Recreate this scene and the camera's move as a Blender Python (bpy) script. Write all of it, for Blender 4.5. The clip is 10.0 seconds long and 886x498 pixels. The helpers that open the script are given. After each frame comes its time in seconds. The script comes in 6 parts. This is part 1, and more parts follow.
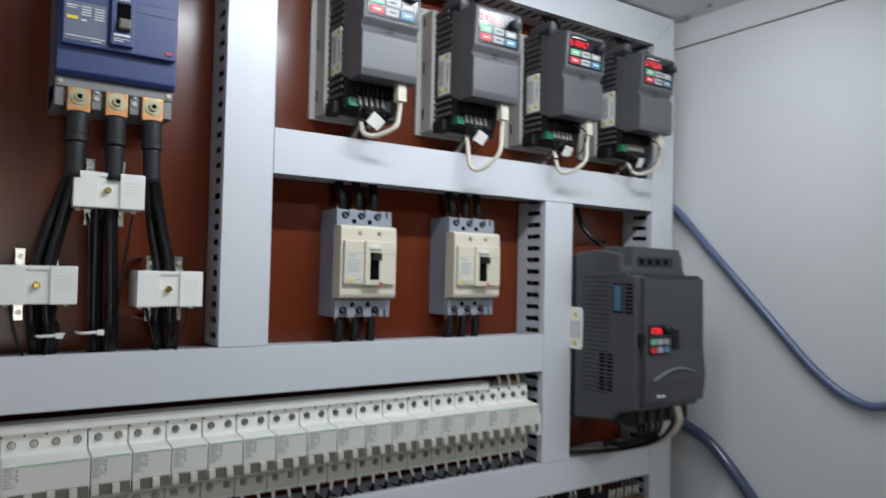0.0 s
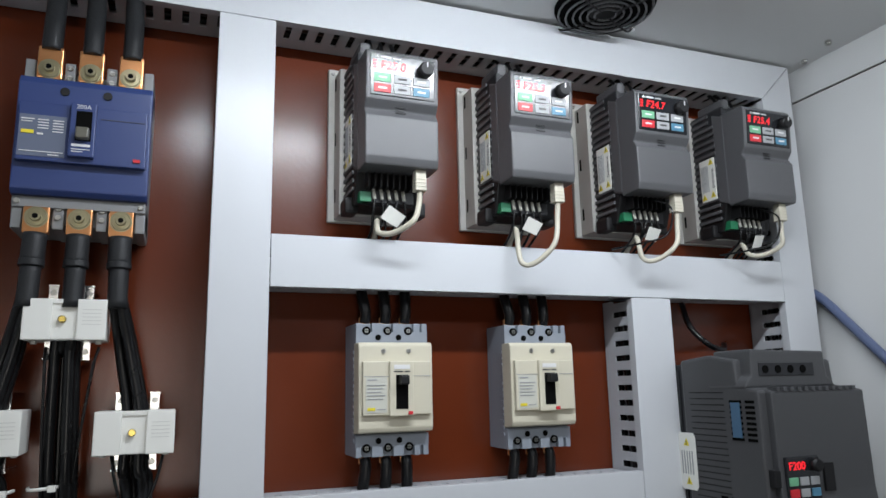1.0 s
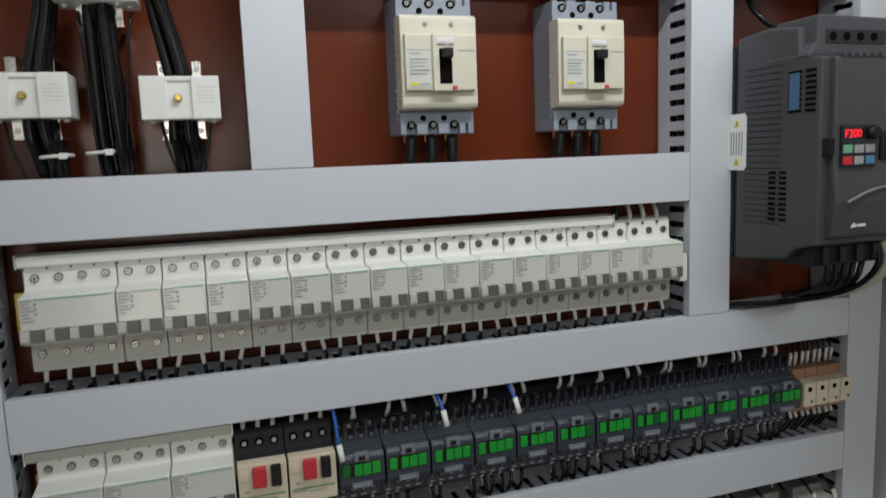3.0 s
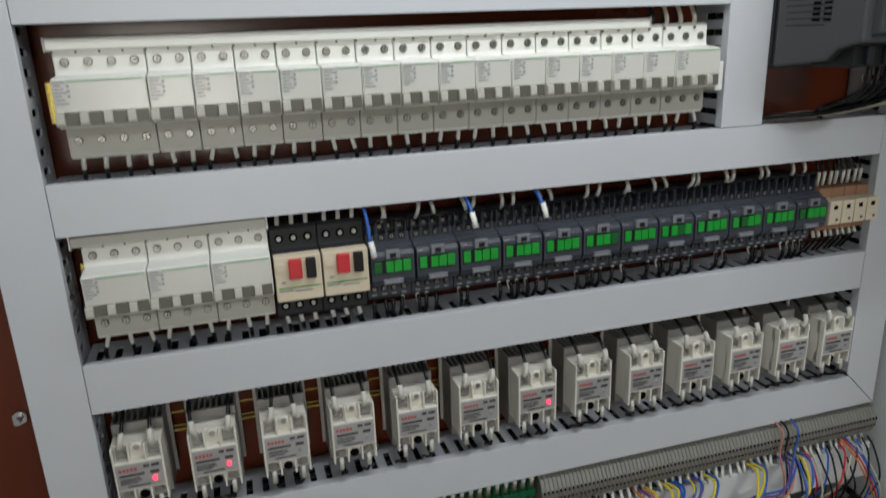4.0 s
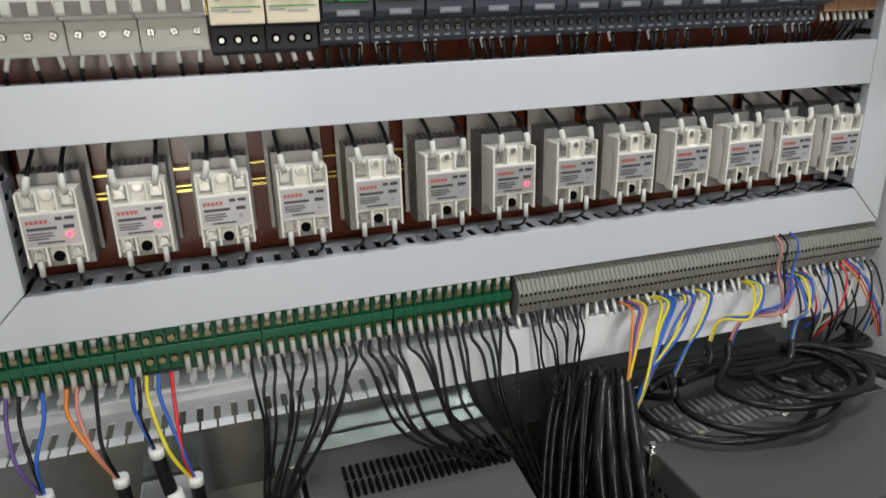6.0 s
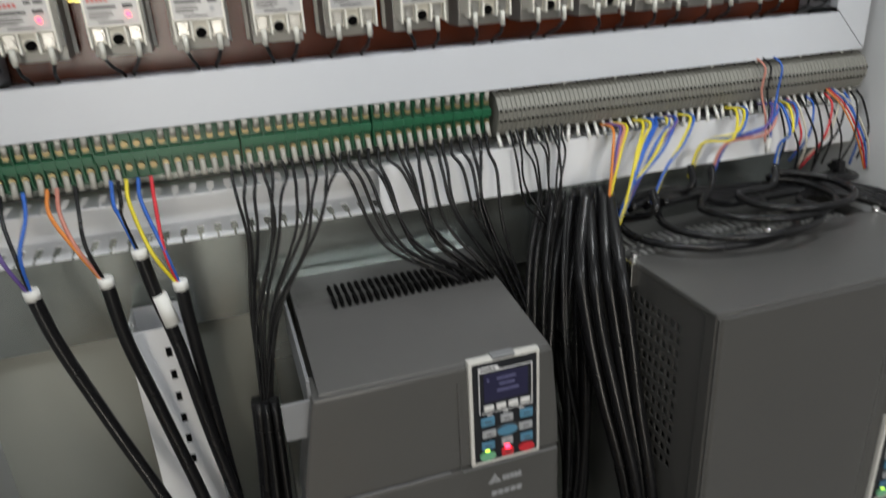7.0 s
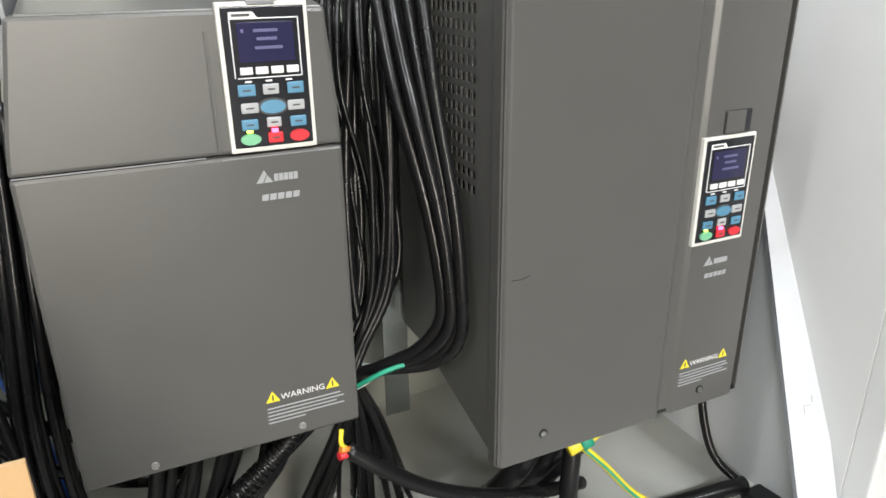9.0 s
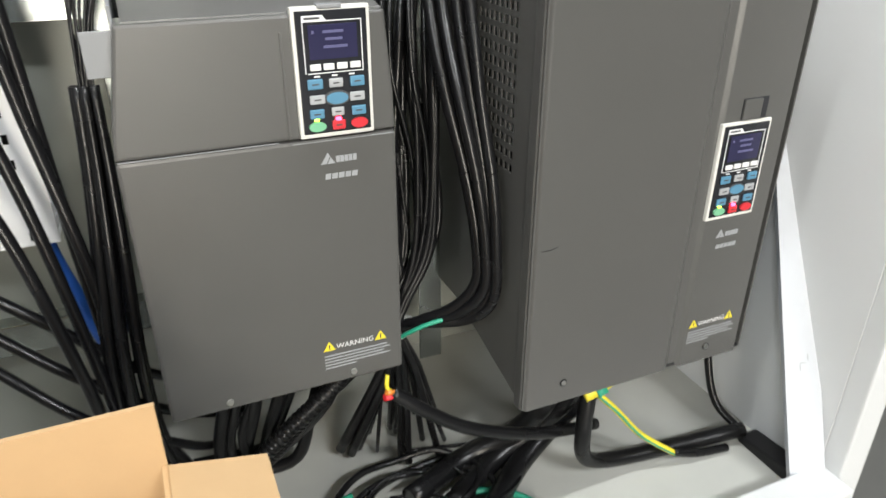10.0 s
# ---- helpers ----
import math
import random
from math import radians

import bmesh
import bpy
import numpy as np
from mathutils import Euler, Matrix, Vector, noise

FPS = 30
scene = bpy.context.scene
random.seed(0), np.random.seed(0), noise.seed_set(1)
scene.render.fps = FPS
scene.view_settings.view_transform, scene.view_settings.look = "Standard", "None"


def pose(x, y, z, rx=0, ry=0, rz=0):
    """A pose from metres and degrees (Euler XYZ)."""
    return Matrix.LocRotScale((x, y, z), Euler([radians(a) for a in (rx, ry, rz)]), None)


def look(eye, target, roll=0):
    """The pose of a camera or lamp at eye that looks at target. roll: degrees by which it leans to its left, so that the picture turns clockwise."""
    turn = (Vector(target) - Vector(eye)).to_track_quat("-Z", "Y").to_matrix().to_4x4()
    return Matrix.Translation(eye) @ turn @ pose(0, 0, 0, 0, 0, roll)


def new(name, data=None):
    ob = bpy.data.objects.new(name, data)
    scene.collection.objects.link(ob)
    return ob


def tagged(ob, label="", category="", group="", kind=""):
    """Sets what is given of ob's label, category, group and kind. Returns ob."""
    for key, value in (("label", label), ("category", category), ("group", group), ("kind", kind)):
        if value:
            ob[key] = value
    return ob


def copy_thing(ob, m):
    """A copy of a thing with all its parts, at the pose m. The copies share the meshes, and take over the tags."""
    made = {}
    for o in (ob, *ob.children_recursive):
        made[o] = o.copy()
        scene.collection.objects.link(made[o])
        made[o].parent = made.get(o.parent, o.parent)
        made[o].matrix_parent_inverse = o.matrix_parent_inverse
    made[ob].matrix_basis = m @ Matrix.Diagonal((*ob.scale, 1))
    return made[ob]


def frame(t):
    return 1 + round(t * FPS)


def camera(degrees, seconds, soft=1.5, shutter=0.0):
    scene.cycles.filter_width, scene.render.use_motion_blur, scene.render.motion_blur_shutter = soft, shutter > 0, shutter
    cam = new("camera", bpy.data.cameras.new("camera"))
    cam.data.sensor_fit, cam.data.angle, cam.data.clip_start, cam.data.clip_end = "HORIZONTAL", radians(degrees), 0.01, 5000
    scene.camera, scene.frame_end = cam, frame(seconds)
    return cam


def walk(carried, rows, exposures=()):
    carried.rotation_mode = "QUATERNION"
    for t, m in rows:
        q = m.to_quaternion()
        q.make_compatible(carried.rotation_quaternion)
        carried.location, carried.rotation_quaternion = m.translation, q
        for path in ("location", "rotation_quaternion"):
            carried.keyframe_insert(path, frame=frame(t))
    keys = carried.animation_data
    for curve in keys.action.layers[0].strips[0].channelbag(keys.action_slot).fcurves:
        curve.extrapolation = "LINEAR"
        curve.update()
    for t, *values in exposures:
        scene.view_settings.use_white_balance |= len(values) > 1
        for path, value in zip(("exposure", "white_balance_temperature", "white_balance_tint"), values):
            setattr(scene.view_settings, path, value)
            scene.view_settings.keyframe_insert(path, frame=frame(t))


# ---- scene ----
cam = camera(64.36, 10.0, shutter=0.3)
PATH = [
    (0, (-0.2201, -0.7313, 1.3949), (0.2299, -0.0704, 1.4224), 1.19),
    (0.3, (-0.1629, -0.6788, 1.4125), (0.2197, 0.0192, 1.4923), 1.97),
    (0.5, (-0.0976, -0.6775, 1.4070), (0.2257, 0.0412, 1.5449), 0.23),
    (0.7, (-0.0500, -0.6760, 1.4110), (0.2460, 0.0530, 1.5550), 0.20),
    (1, (-0.0274, -0.6569, 1.4059), (0.2547, 0.0759, 1.5589), -1.19),
    (1.5, (-0.0239, -0.6646, 1.3989), (0.2422, 0.0773, 1.5361), -2.73),
    (2, (-0.0369, -0.6427, 1.3788), (0.2450, 0.1016, 1.4603), -3.11),
    (2.5, (-0.0256, -0.6362, 1.3421), (0.2315, 0.1210, 1.3178), -3.03),
    (2.7, (-0.0279, -0.6317, 1.3318), (0.2244, 0.1250, 1.2713), -2.60),
    (3.8, (-0.0469, -0.6501, 1.2681), (0.1609, 0.0940, 1.0605), -1.95),
    (4, (-0.0544, -0.6445, 1.2459), (0.1594, 0.0892, 1.0092), -2.10),
    (4.5, (-0.0601, -0.6458, 1.1884), (0.1621, 0.0770, 0.9273), -0.85),
    (5, (-0.0485, -0.6403, 1.1380), (0.1771, 0.0809, 0.8756), -0.75),
    (5.2, (-0.0413, -0.6387, 1.1167), (0.1754, 0.0840, 0.8507), -1.80),
    (6.3, (-0.0360, -0.6241, 0.9973), (0.1940, 0.0898, 0.7190), -1.37),
    (6.5, (-0.0288, -0.6400, 0.9796), (0.1921, 0.0719, 0.6891), -2.00),
    (6.8, (-0.0324, -0.6696, 0.9305), (0.1729, 0.0449, 0.6347), -3.37),
    (7, (-0.0375, -0.6859, 0.8831), (0.1797, 0.0193, 0.5740), -3.17),
    (7.2, (-0.0243, -0.6844, 0.8678), (0.2149, -0.0121, 0.5062), -3.18),
    (7.5, (-0.0142, -0.7136, 0.7795), (0.2660, -0.0549, 0.4222), -2.87),
    (7.7, (-0.0039, -0.7324, 0.7203), (0.2978, -0.0758, 0.3770), -2.75),
    (8, (0.0091, -0.7328, 0.6643), (0.3401, -0.0892, 0.3233), -1.55),
    (8.5, (0.0433, -0.7474, 0.6002), (0.3727, -0.0914, 0.2820), -1.34),
    (9, (0.0538, -0.7510, 0.5710), (0.3673, -0.0766, 0.2762), -0.70),
    (9.5, (0.0459, -0.7640, 0.5687), (0.3381, -0.0765, 0.2825), -0.07),
    (10, (0.0090, -0.7949, 0.6399), (0.2916, -0.1420, 0.2741), 0.06),
]
walk(cam, [(t, look(eye, target, roll)) for t, eye, target, roll in PATH],
     exposures=[(0.0, -0.9, 6150, 10), (1.2, -0.95, 6200, 10), (2.0, -1.0, 6300, 10), (2.6, -0.95, 6400, 10), (4.0, -0.45, 6450, 9), (5.2, 0.15, 6500, 10), (6.5, 0.3, 6500, 10),
                (7.0, 0.4, 6500, 10), (8.0, 1.45, 6500, 9), (9.0, 1.8, 6500, 10), (10.0, 1.75, 6550, 9)])

# ---------- world and lamps ----------
world = bpy.data.worlds.new("world")
scene.world = world
world.use_nodes = True
world.node_tree.nodes["Background"].inputs[0].default_value = (0.6, 0.66, 0.75, 1)
world.node_tree.nodes["Background"].inputs[1].default_value = 0.02


def area_lamp(name, m, sx, sy, watts, colour):
    data = bpy.data.lights.new(name, "AREA")
    data.shape, data.size, data.size_y, data.energy, data.color = "RECTANGLE", sx, sy, watts, colour
    ob = new(name, data)
    ob.matrix_world = m
    return tagged(ob, kind="structure")


# unseen fill lamps, added: two long ones high up, one low behind the camera
area_lamp("tube_light", look((1.25, -3.30, 2.76), (0.4, 0.0, 0.8)), 1.5, 0.14, 34, (0.94, 0.97, 1.0))
area_lamp("tube_light", look((-2.60, -3.30, 2.76), (0.5, 0.0, 0.8)), 1.5, 0.14, 26, (0.94, 0.97, 1.0))
# warm panel added for the low reflections; no doorway is known there
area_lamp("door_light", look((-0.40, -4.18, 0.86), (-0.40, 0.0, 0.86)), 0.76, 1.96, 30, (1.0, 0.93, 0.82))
# the cabinet's own tube, the main light, under the front edge of its roof
area_lamp("cabinet_light", look((0.26, -0.338, 1.803), (0.26, 0.0, 1.30)), 0.58, 0.022, 7.5, (0.95, 0.98, 1.0))

# ---------- materials ----------
def mat(name, colour, rough=0.5, metal=0.0, grain=0.06, scale=60.0, bump=0.0, stain=0.0, emit=None, power=0.0, coat=0.0, bump_scale=None):
    m = bpy.data.materials.new(name)
    m.use_nodes = True
    nt = m.node_tree
    bs = nt.nodes["Principled BSDF"]
    bs.inputs["Base Color"].default_value = (*colour, 1)
    bs.inputs["Roughness"].default_value = rough
    bs.inputs["Metallic"].default_value = metal
    if coat:
        bs.inputs["Coat Weight"].default_value = coat
        bs.inputs["Coat Roughness"].default_value = 0.12
    if emit:
        bs.inputs["Emission Color"].default_value = (*emit, 1)
        bs.inputs["Emission Strength"].default_value = power
        return m
    if not grain:
        return m
    co = nt.nodes.new("ShaderNodeTexCoord")
    fine = nt.nodes.new("ShaderNodeTexNoise")
    fine.inputs["Scale"].default_value, fine.inputs["Detail"].default_value = scale, 4
    nt.links.new(co.outputs["Object"], fine.inputs["Vector"])
    big = nt.nodes.new("ShaderNodeTexNoise")
    big.inputs["Scale"].default_value, big.inputs["Detail"].default_value = 7.0, 5
    nt.links.new(co.outputs["Object"], big.inputs["Vector"])
    info = nt.nodes.new("ShaderNodeObjectInfo")
    add = nt.nodes.new("ShaderNodeMath")
    add.operation = "MULTIPLY_ADD"
    add.inputs[1].default_value = grain
    nt.links.new(fine.outputs["Fac"], add.inputs[0])
    sm = nt.nodes.new("ShaderNodeMath")
    sm.operation = "MULTIPLY_ADD"
    sm.inputs[1].default_value = grain + stain
    nt.links.new(big.outputs["Fac"], sm.inputs[0])
    sm.inputs[2].default_value = 1.0 - grain - stain * 0.5
    nt.links.new(sm.outputs[0], add.inputs[2])
    rnd = nt.nodes.new("ShaderNodeMath")
    rnd.operation = "MULTIPLY_ADD"
    rnd.inputs[1].default_value = grain * 0.8
    nt.links.new(info.outputs["Random"], rnd.inputs[0])
    nt.links.new(add.outputs[0], rnd.inputs[2])
    mix = nt.nodes.new("ShaderNodeVectorMath")
    mix.operation = "SCALE"
    mix.inputs[0].default_value = colour
    nt.links.new(rnd.outputs[0], mix.inputs["Scale"])
    nt.links.new(mix.outputs[0], bs.inputs["Base Color"])
    rr = nt.nodes.new("ShaderNodeMapRange")
    rr.inputs["To Min"].default_value, rr.inputs["To Max"].default_value = max(rough - 0.08, 0.02), min(rough + 0.1, 1)
    nt.links.new(big.outputs["Fac"], rr.inputs["Value"])
    nt.links.new(rr.outputs[0], bs.inputs["Roughness"])
    if bump:
        bn = nt.nodes.new("ShaderNodeTexNoise")
        bn.inputs["Scale"].default_value, bn.inputs["Detail"].default_value = bump_scale or scale * 6, 3
        nt.links.new(co.outputs["Object"], bn.inputs["Vector"])
        bp = nt.nodes.new("ShaderNodeBump")
        bp.inputs["Strength"].default_value, bp.inputs["Distance"].default_value = bump, 0.001
        nt.links.new(bn.outputs["Fac"], bp.inputs["Height"])
        nt.links.new(bp.outputs[0], bs.inputs["Normal"])
    return m


M_DUCT = mat("duct_pvc", (0.55, 0.57, 0.60), 0.36, grain=0.05, scale=25, bump=0.05)
M_DUCTW = mat("white_pvc", (0.74, 0.75, 0.76), 0.45, grain=0.06, scale=25, bump=0.05)
# duct PVC darkened: shade under covers and on the leaning cover, as colour
M_DUCTIN = mat("shaded_duct_pvc", (0.46, 0.48, 0.51), 0.5, grain=0.1, scale=40)
M_BROWN = mat("brown_lacquer", (0.120, 0.024, 0.008), 0.22, grain=0.12, scale=9, bump=0.12, stain=0.2, bump_scale=160)
M_WALL = mat("cabinet_paint", (0.66, 0.67, 0.67), 0.42, grain=0.03, scale=20, bump=0.12, bump_scale=900)
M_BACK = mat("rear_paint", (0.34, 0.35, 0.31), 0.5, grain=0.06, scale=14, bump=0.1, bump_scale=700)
M_FLOORP = mat("gland_plate_paint", (0.50, 0.50, 0.46), 0.45, grain=0.08, scale=14, stain=0.15, bump=0.1, bump_scale=500)
M_ROOM = mat("room_plaster", (0.13, 0.13, 0.125), 0.8, grain=0.05, scale=3)
M_CONC = mat("concrete", (0.18, 0.18, 0.17), 0.7, grain=0.15, scale=12, stain=0.2)
M_ZINC = mat("zinc_plate", (0.31, 0.335, 0.32), 0.24, 0.85, grain=0.25, scale=30, stain=0.9, bump=0.06, bump_scale=40)
M_STEEL = mat("bright_steel", (0.72, 0.72, 0.70), 0.22, 1.0, grain=0.08, scale=80)
M_SCREW = mat("screw_steel", (0.46, 0.46, 0.44), 0.34, 0.95, grain=0.15, scale=200)
M_MARK = mat("wire_marker", (0.56, 0.555, 0.50), 0.5, grain=0.08)
M_WIREG = mat("guard_wire", (0.16, 0.16, 0.165), 0.3, 0.7, grain=0.05)
M_ALU = mat("aluminium", (0.62, 0.62, 0.60), 0.42, 0.75, grain=0.1, scale=60)
M_COPPER = mat("copper", (0.55, 0.26, 0.11), 0.30, 0.9, grain=0.15, scale=90, stain=0.2, bump=0.1)
# aluminium of the relay heat sinks with their shadow put into the colour
M_SINK = mat("shaded_sink", (0.27, 0.265, 0.25), 0.45, 0.4, grain=0.08, scale=60)
M_BRASS = mat("brass_rail", (0.52, 0.41, 0.12), 0.22, 1.0, grain=0.1, scale=50)
M_DULLB = mat("dull_brass", (0.30, 0.25, 0.13), 0.4, 0.9, grain=0.2, scale=80)
M_RIM = mat("keypad_rim", (0.60, 0.59, 0.55), 0.4, grain=0.05, scale=60)
M_DRIVE = mat("charcoal_plastic", (0.078, 0.079, 0.084), 0.38, grain=0.06, scale=40, bump=0.18, bump_scale=1500)
# charcoal darkened because the tall drive's side caught too much light
M_DRIVE3 = mat("dimmed_charcoal_plastic", (0.055, 0.056, 0.060), 0.42, grain=0.06, scale=40, bump=0.18, bump_scale=1500)
M_DRIVE2 = mat("graphite_paint", (0.079, 0.078, 0.074), 0.31, grain=0.08, scale=24, bump=0.15, bump_scale=1300)
M_DARK = mat("dark_plastic", (0.022, 0.023, 0.026), 0.5, grain=0.08, scale=40, bump=0.1)
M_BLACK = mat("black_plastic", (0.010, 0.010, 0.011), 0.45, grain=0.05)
# paints the shade inside holes, slots and vents, which are solid pieces
M_HOLE = mat("hole_shade", (0.004, 0.004, 0.004), 0.9, grain=0)
M_CABLE = mat("cable_rubber", (0.006, 0.006, 0.0065), 0.27, grain=0.12, scale=70, bump=0.15)
M_SLEEVE = mat("heat_shrink", (0.018, 0.019, 0.021), 0.42, grain=0.12, scale=90, bump=0.3)
M_CREAM = mat("cream_plastic", (0.60, 0.565, 0.45), 0.42, grain=0.04, scale=30, bump=0.05)
M_CREAM2 = mat("pale_cream_plastic", (0.66, 0.58, 0.43), 0.45, grain=0.05, scale=30)
M_GREYBLUE = mat("grey_plastic", (0.235, 0.26, 0.30), 0.45, grain=0.06, scale=40)
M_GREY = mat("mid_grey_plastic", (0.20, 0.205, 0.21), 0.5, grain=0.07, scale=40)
M_TERM = mat("terminal_grey", (0.20, 0.197, 0.172), 0.5, grain=0.1, scale=60)
M_BLUE = mat("navy_plastic", (0.022, 0.042, 0.150), 0.40, grain=0.06, scale=30, bump=0.12, bump_scale=1200)
M_MCB = mat("white_breaker_plastic", (0.72, 0.72, 0.67), 0.38, grain=0.04, scale=30)
M_MCBG = mat("grey_breaker_plastic", (0.46, 0.455, 0.40), 0.4, grain=0.05, scale=30)
M_TOGGLE = mat("toggle_grey", (0.12, 0.115, 0.095), 0.4, grain=0.06)
M_WHITE = mat("white_plastic", (0.76, 0.76, 0.72), 0.4, grain=0.04, scale=30)
M_PAPER = mat("paper_label", (0.74, 0.74, 0.70), 0.55, grain=0.05, scale=200)
M_INK = mat("dark_ink", (0.05, 0.05, 0.05), 0.6, grain=0)
M_GREYINK = mat("grey_ink", (0.28, 0.28, 0.27), 0.6, grain=0)
M_FAINT = mat("faint_ink", (0.6, 0.6, 0.57), 0.5, grain=0)
M_PALEG = mat("pale_green_ink", (0.16, 0.42, 0.22), 0.5, grain=0)
M_WHITEINK = mat("white_ink", (0.70, 0.70, 0.70), 0.5, grain=0)
M_REDINK = mat("red_ink", (0.45, 0.10, 0.09), 0.5, grain=0)
M_YELLOW = mat("warning_yellow", (0.72, 0.60, 0.03), 0.45, grain=0.05)
M_GREENP = mat("green_plastic", (0.010, 0.30, 0.030), 0.42, grain=0.06)
M_GREEND = mat("dark_green_plastic", (0.006, 0.11, 0.02), 0.42, grain=0.06)
M_PCB = mat("green_board", (0.006, 0.085, 0.036), 0.35, grain=0.15, scale=80)
M_GREENC = mat("green_connector", (0.01, 0.14, 0.06), 0.4, grain=0.08)
M_CONT = mat("contactor_slate", (0.046, 0.053, 0.066), 0.42, grain=0.06, scale=40)
M_CONTL = mat("contactor_grey", (0.17, 0.18, 0.20), 0.42, grain=0.06, scale=40)
M_BRKT = mat("matte_aluminium", (0.42, 0.415, 0.39), 0.55, 0.2, grain=0.1, scale=60, stain=0.15)
M_MARKG = mat("grey_marker", (0.33, 0.32, 0.28), 0.5, grain=0.15, scale=120)
M_SSR = mat("relay_ivory", (0.72, 0.70, 0.62), 0.4, grain=0.05, scale=40)
M_SILVER = mat("silver_label", (0.40, 0.40, 0.40), 0.38, 0.3, grain=0.1, scale=150)
M_REDB = mat("red_button", (0.55, 0.025, 0.035), 0.35, grain=0.04)
M_BLUEB = mat("blue_button", (0.075, 0.21, 0.32), 0.4, grain=0.04)
M_GREENB = mat("green_button", (0.16, 0.42, 0.24), 0.4, grain=0.04)
M_GREYB = mat("grey_button", (0.34, 0.35, 0.36), 0.4, grain=0.04)
M_WHITEB = mat("white_button", (0.68, 0.68, 0.66), 0.4, grain=0.04)
M_FILM = mat("keypad_film", (0.016, 0.017, 0.020), 0.16, grain=0.04)
M_LCD = mat("violet_display", (0.022, 0.021, 0.055), 0.12, grain=0.03)
M_GREYINK = mat("grey_ink", (0.30, 0.31, 0.32), 0.5, grain=0.05)
M_BEIGE = mat("beige_cable", (0.52, 0.49, 0.40), 0.45, grain=0.06)
M_WBLUE = mat("blue_wire", (0.02, 0.10, 0.42), 0.4, grain=0.06)
M_WYEL = mat("yellow_wire", (0.66, 0.55, 0.03), 0.4, grain=0.06)
M_WRED = mat("red_wire", (0.55, 0.02, 0.03), 0.4, grain=0.06)
M_WORG = mat("orange_wire", (0.62, 0.20, 0.03), 0.4, grain=0.06)
M_WPUR = mat("violet_wire", (0.10, 0.06, 0.22), 0.4, grain=0.06)
M_WPINK = mat("salmon_wire", (0.50, 0.20, 0.15), 0.4, grain=0.06)
M_WGREEN = mat("green_wire", (0.02, 0.26, 0.16), 0.4, grain=0.06)
M_HOSE = mat("blue_grey_hose", (0.10, 0.13, 0.23), 0.3, grain=0.08, scale=40)
M_HOSED = mat("dark_hose", (0.055, 0.07, 0.12), 0.2, grain=0.08, scale=40)
M_CARD = mat("cardboard", (0.50, 0.33, 0.17), 0.75, grain=0.08, scale=50, bump=0.1)
M_CLEAR = mat("clear_cover", (0.62, 0.62, 0.57), 0.16, grain=0.03)
M_LEDR = mat("red_led", (0.3, 0.0, 0.0), 0.3, emit=(1.0, 0.02, 0.05), power=8.0)
M_LEDG = mat("lime_led", (0.1, 0.3, 0.0), 0.3, emit=(0.55, 1.0, 0.05), power=3.0)
M_SEG = mat("red_segments", (0.3, 0.0, 0.0), 0.3, emit=(1.0, 0.02, 0.03), power=3.0)
# glow of the panel added behind the unseen wall's opening
M_OUT = mat("backdrop_glow", (0.8, 0.8, 0.8), 0.3, emit=(1.0, 0.96, 0.88), power=2.0)


# rubber, black plastic and the black pieces drawn for slots shine little
for m, level in ((M_CABLE, 0.35), (M_SLEEVE, 0.3), (M_BLACK, 0.3), (M_DARK, 0.3), (M_HOLE, 0.05), (M_CONT, 0.35), (M_BROWN, 0.4)):
    m.node_tree.nodes["Principled BSDF"].inputs["Specular IOR Level"].default_value = level


# ---------- mesh helpers ----------
def box(x0, x1, y0, y1, z0, z1, bev=0.0, seg=2, bm=None):
    """A box, with its edges rounded by bev, added to bm."""
    one = bmesh.new()
    bmesh.ops.create_cube(one, size=1.0)
    for v in one.verts:
        v.co = ((x0 + x1) / 2 + v.co.x * (x1 - x0), (y0 + y1) / 2 + v.co.y * (y1 - y0), (z0 + z1) / 2 + v.co.z * (z1 - z0))
    if bev:
        bmesh.ops.bevel(one, geom=one.edges[:], offset=bev, segments=seg, affect="EDGES", profile=0.6)
    return join(bm, one)


def join(bm, one):
    if bm is None:
        return one
    off = len(bm.verts)
    made = [bm.verts.new(v.co) for v in one.verts]
    one.verts.index_update()
    for f in one.faces:
        nf = bm.faces.new([made[v.index] for v in f.verts])
        nf.smooth = f.smooth
    one.free()
    return bm


def cyl(p, axis, r, depth, n=16, r2=None, bev=0.0, bm=None):
    """A cylinder or cone centred on p along axis x, y or z."""
    one = bmesh.new()
    bmesh.ops.create_cone(one, cap_ends=True, segments=n, radius1=r, radius2=r if r2 is None else r2, depth=depth)
    if bev:
        es = [e for e in one.edges if all(len(f.verts) > 4 or True for f in e.link_faces) and any(len(f.verts) > 4 for f in e.link_faces)]
        bmesh.ops.bevel(one, geom=es, offset=bev, segments=2, affect="EDGES")
    rot = {"x": Euler((0, radians(90), 0)), "y": Euler((radians(90), 0, 0)), "z": Euler((0, 0, 0))}[axis].to_matrix().to_4x4()
    bmesh.ops.transform(one, matrix=Matrix.Translation(p) @ rot, verts=one.verts[:])
    for f in one.faces:
        f.smooth = len(f.verts) == 4
    return join(bm, one)


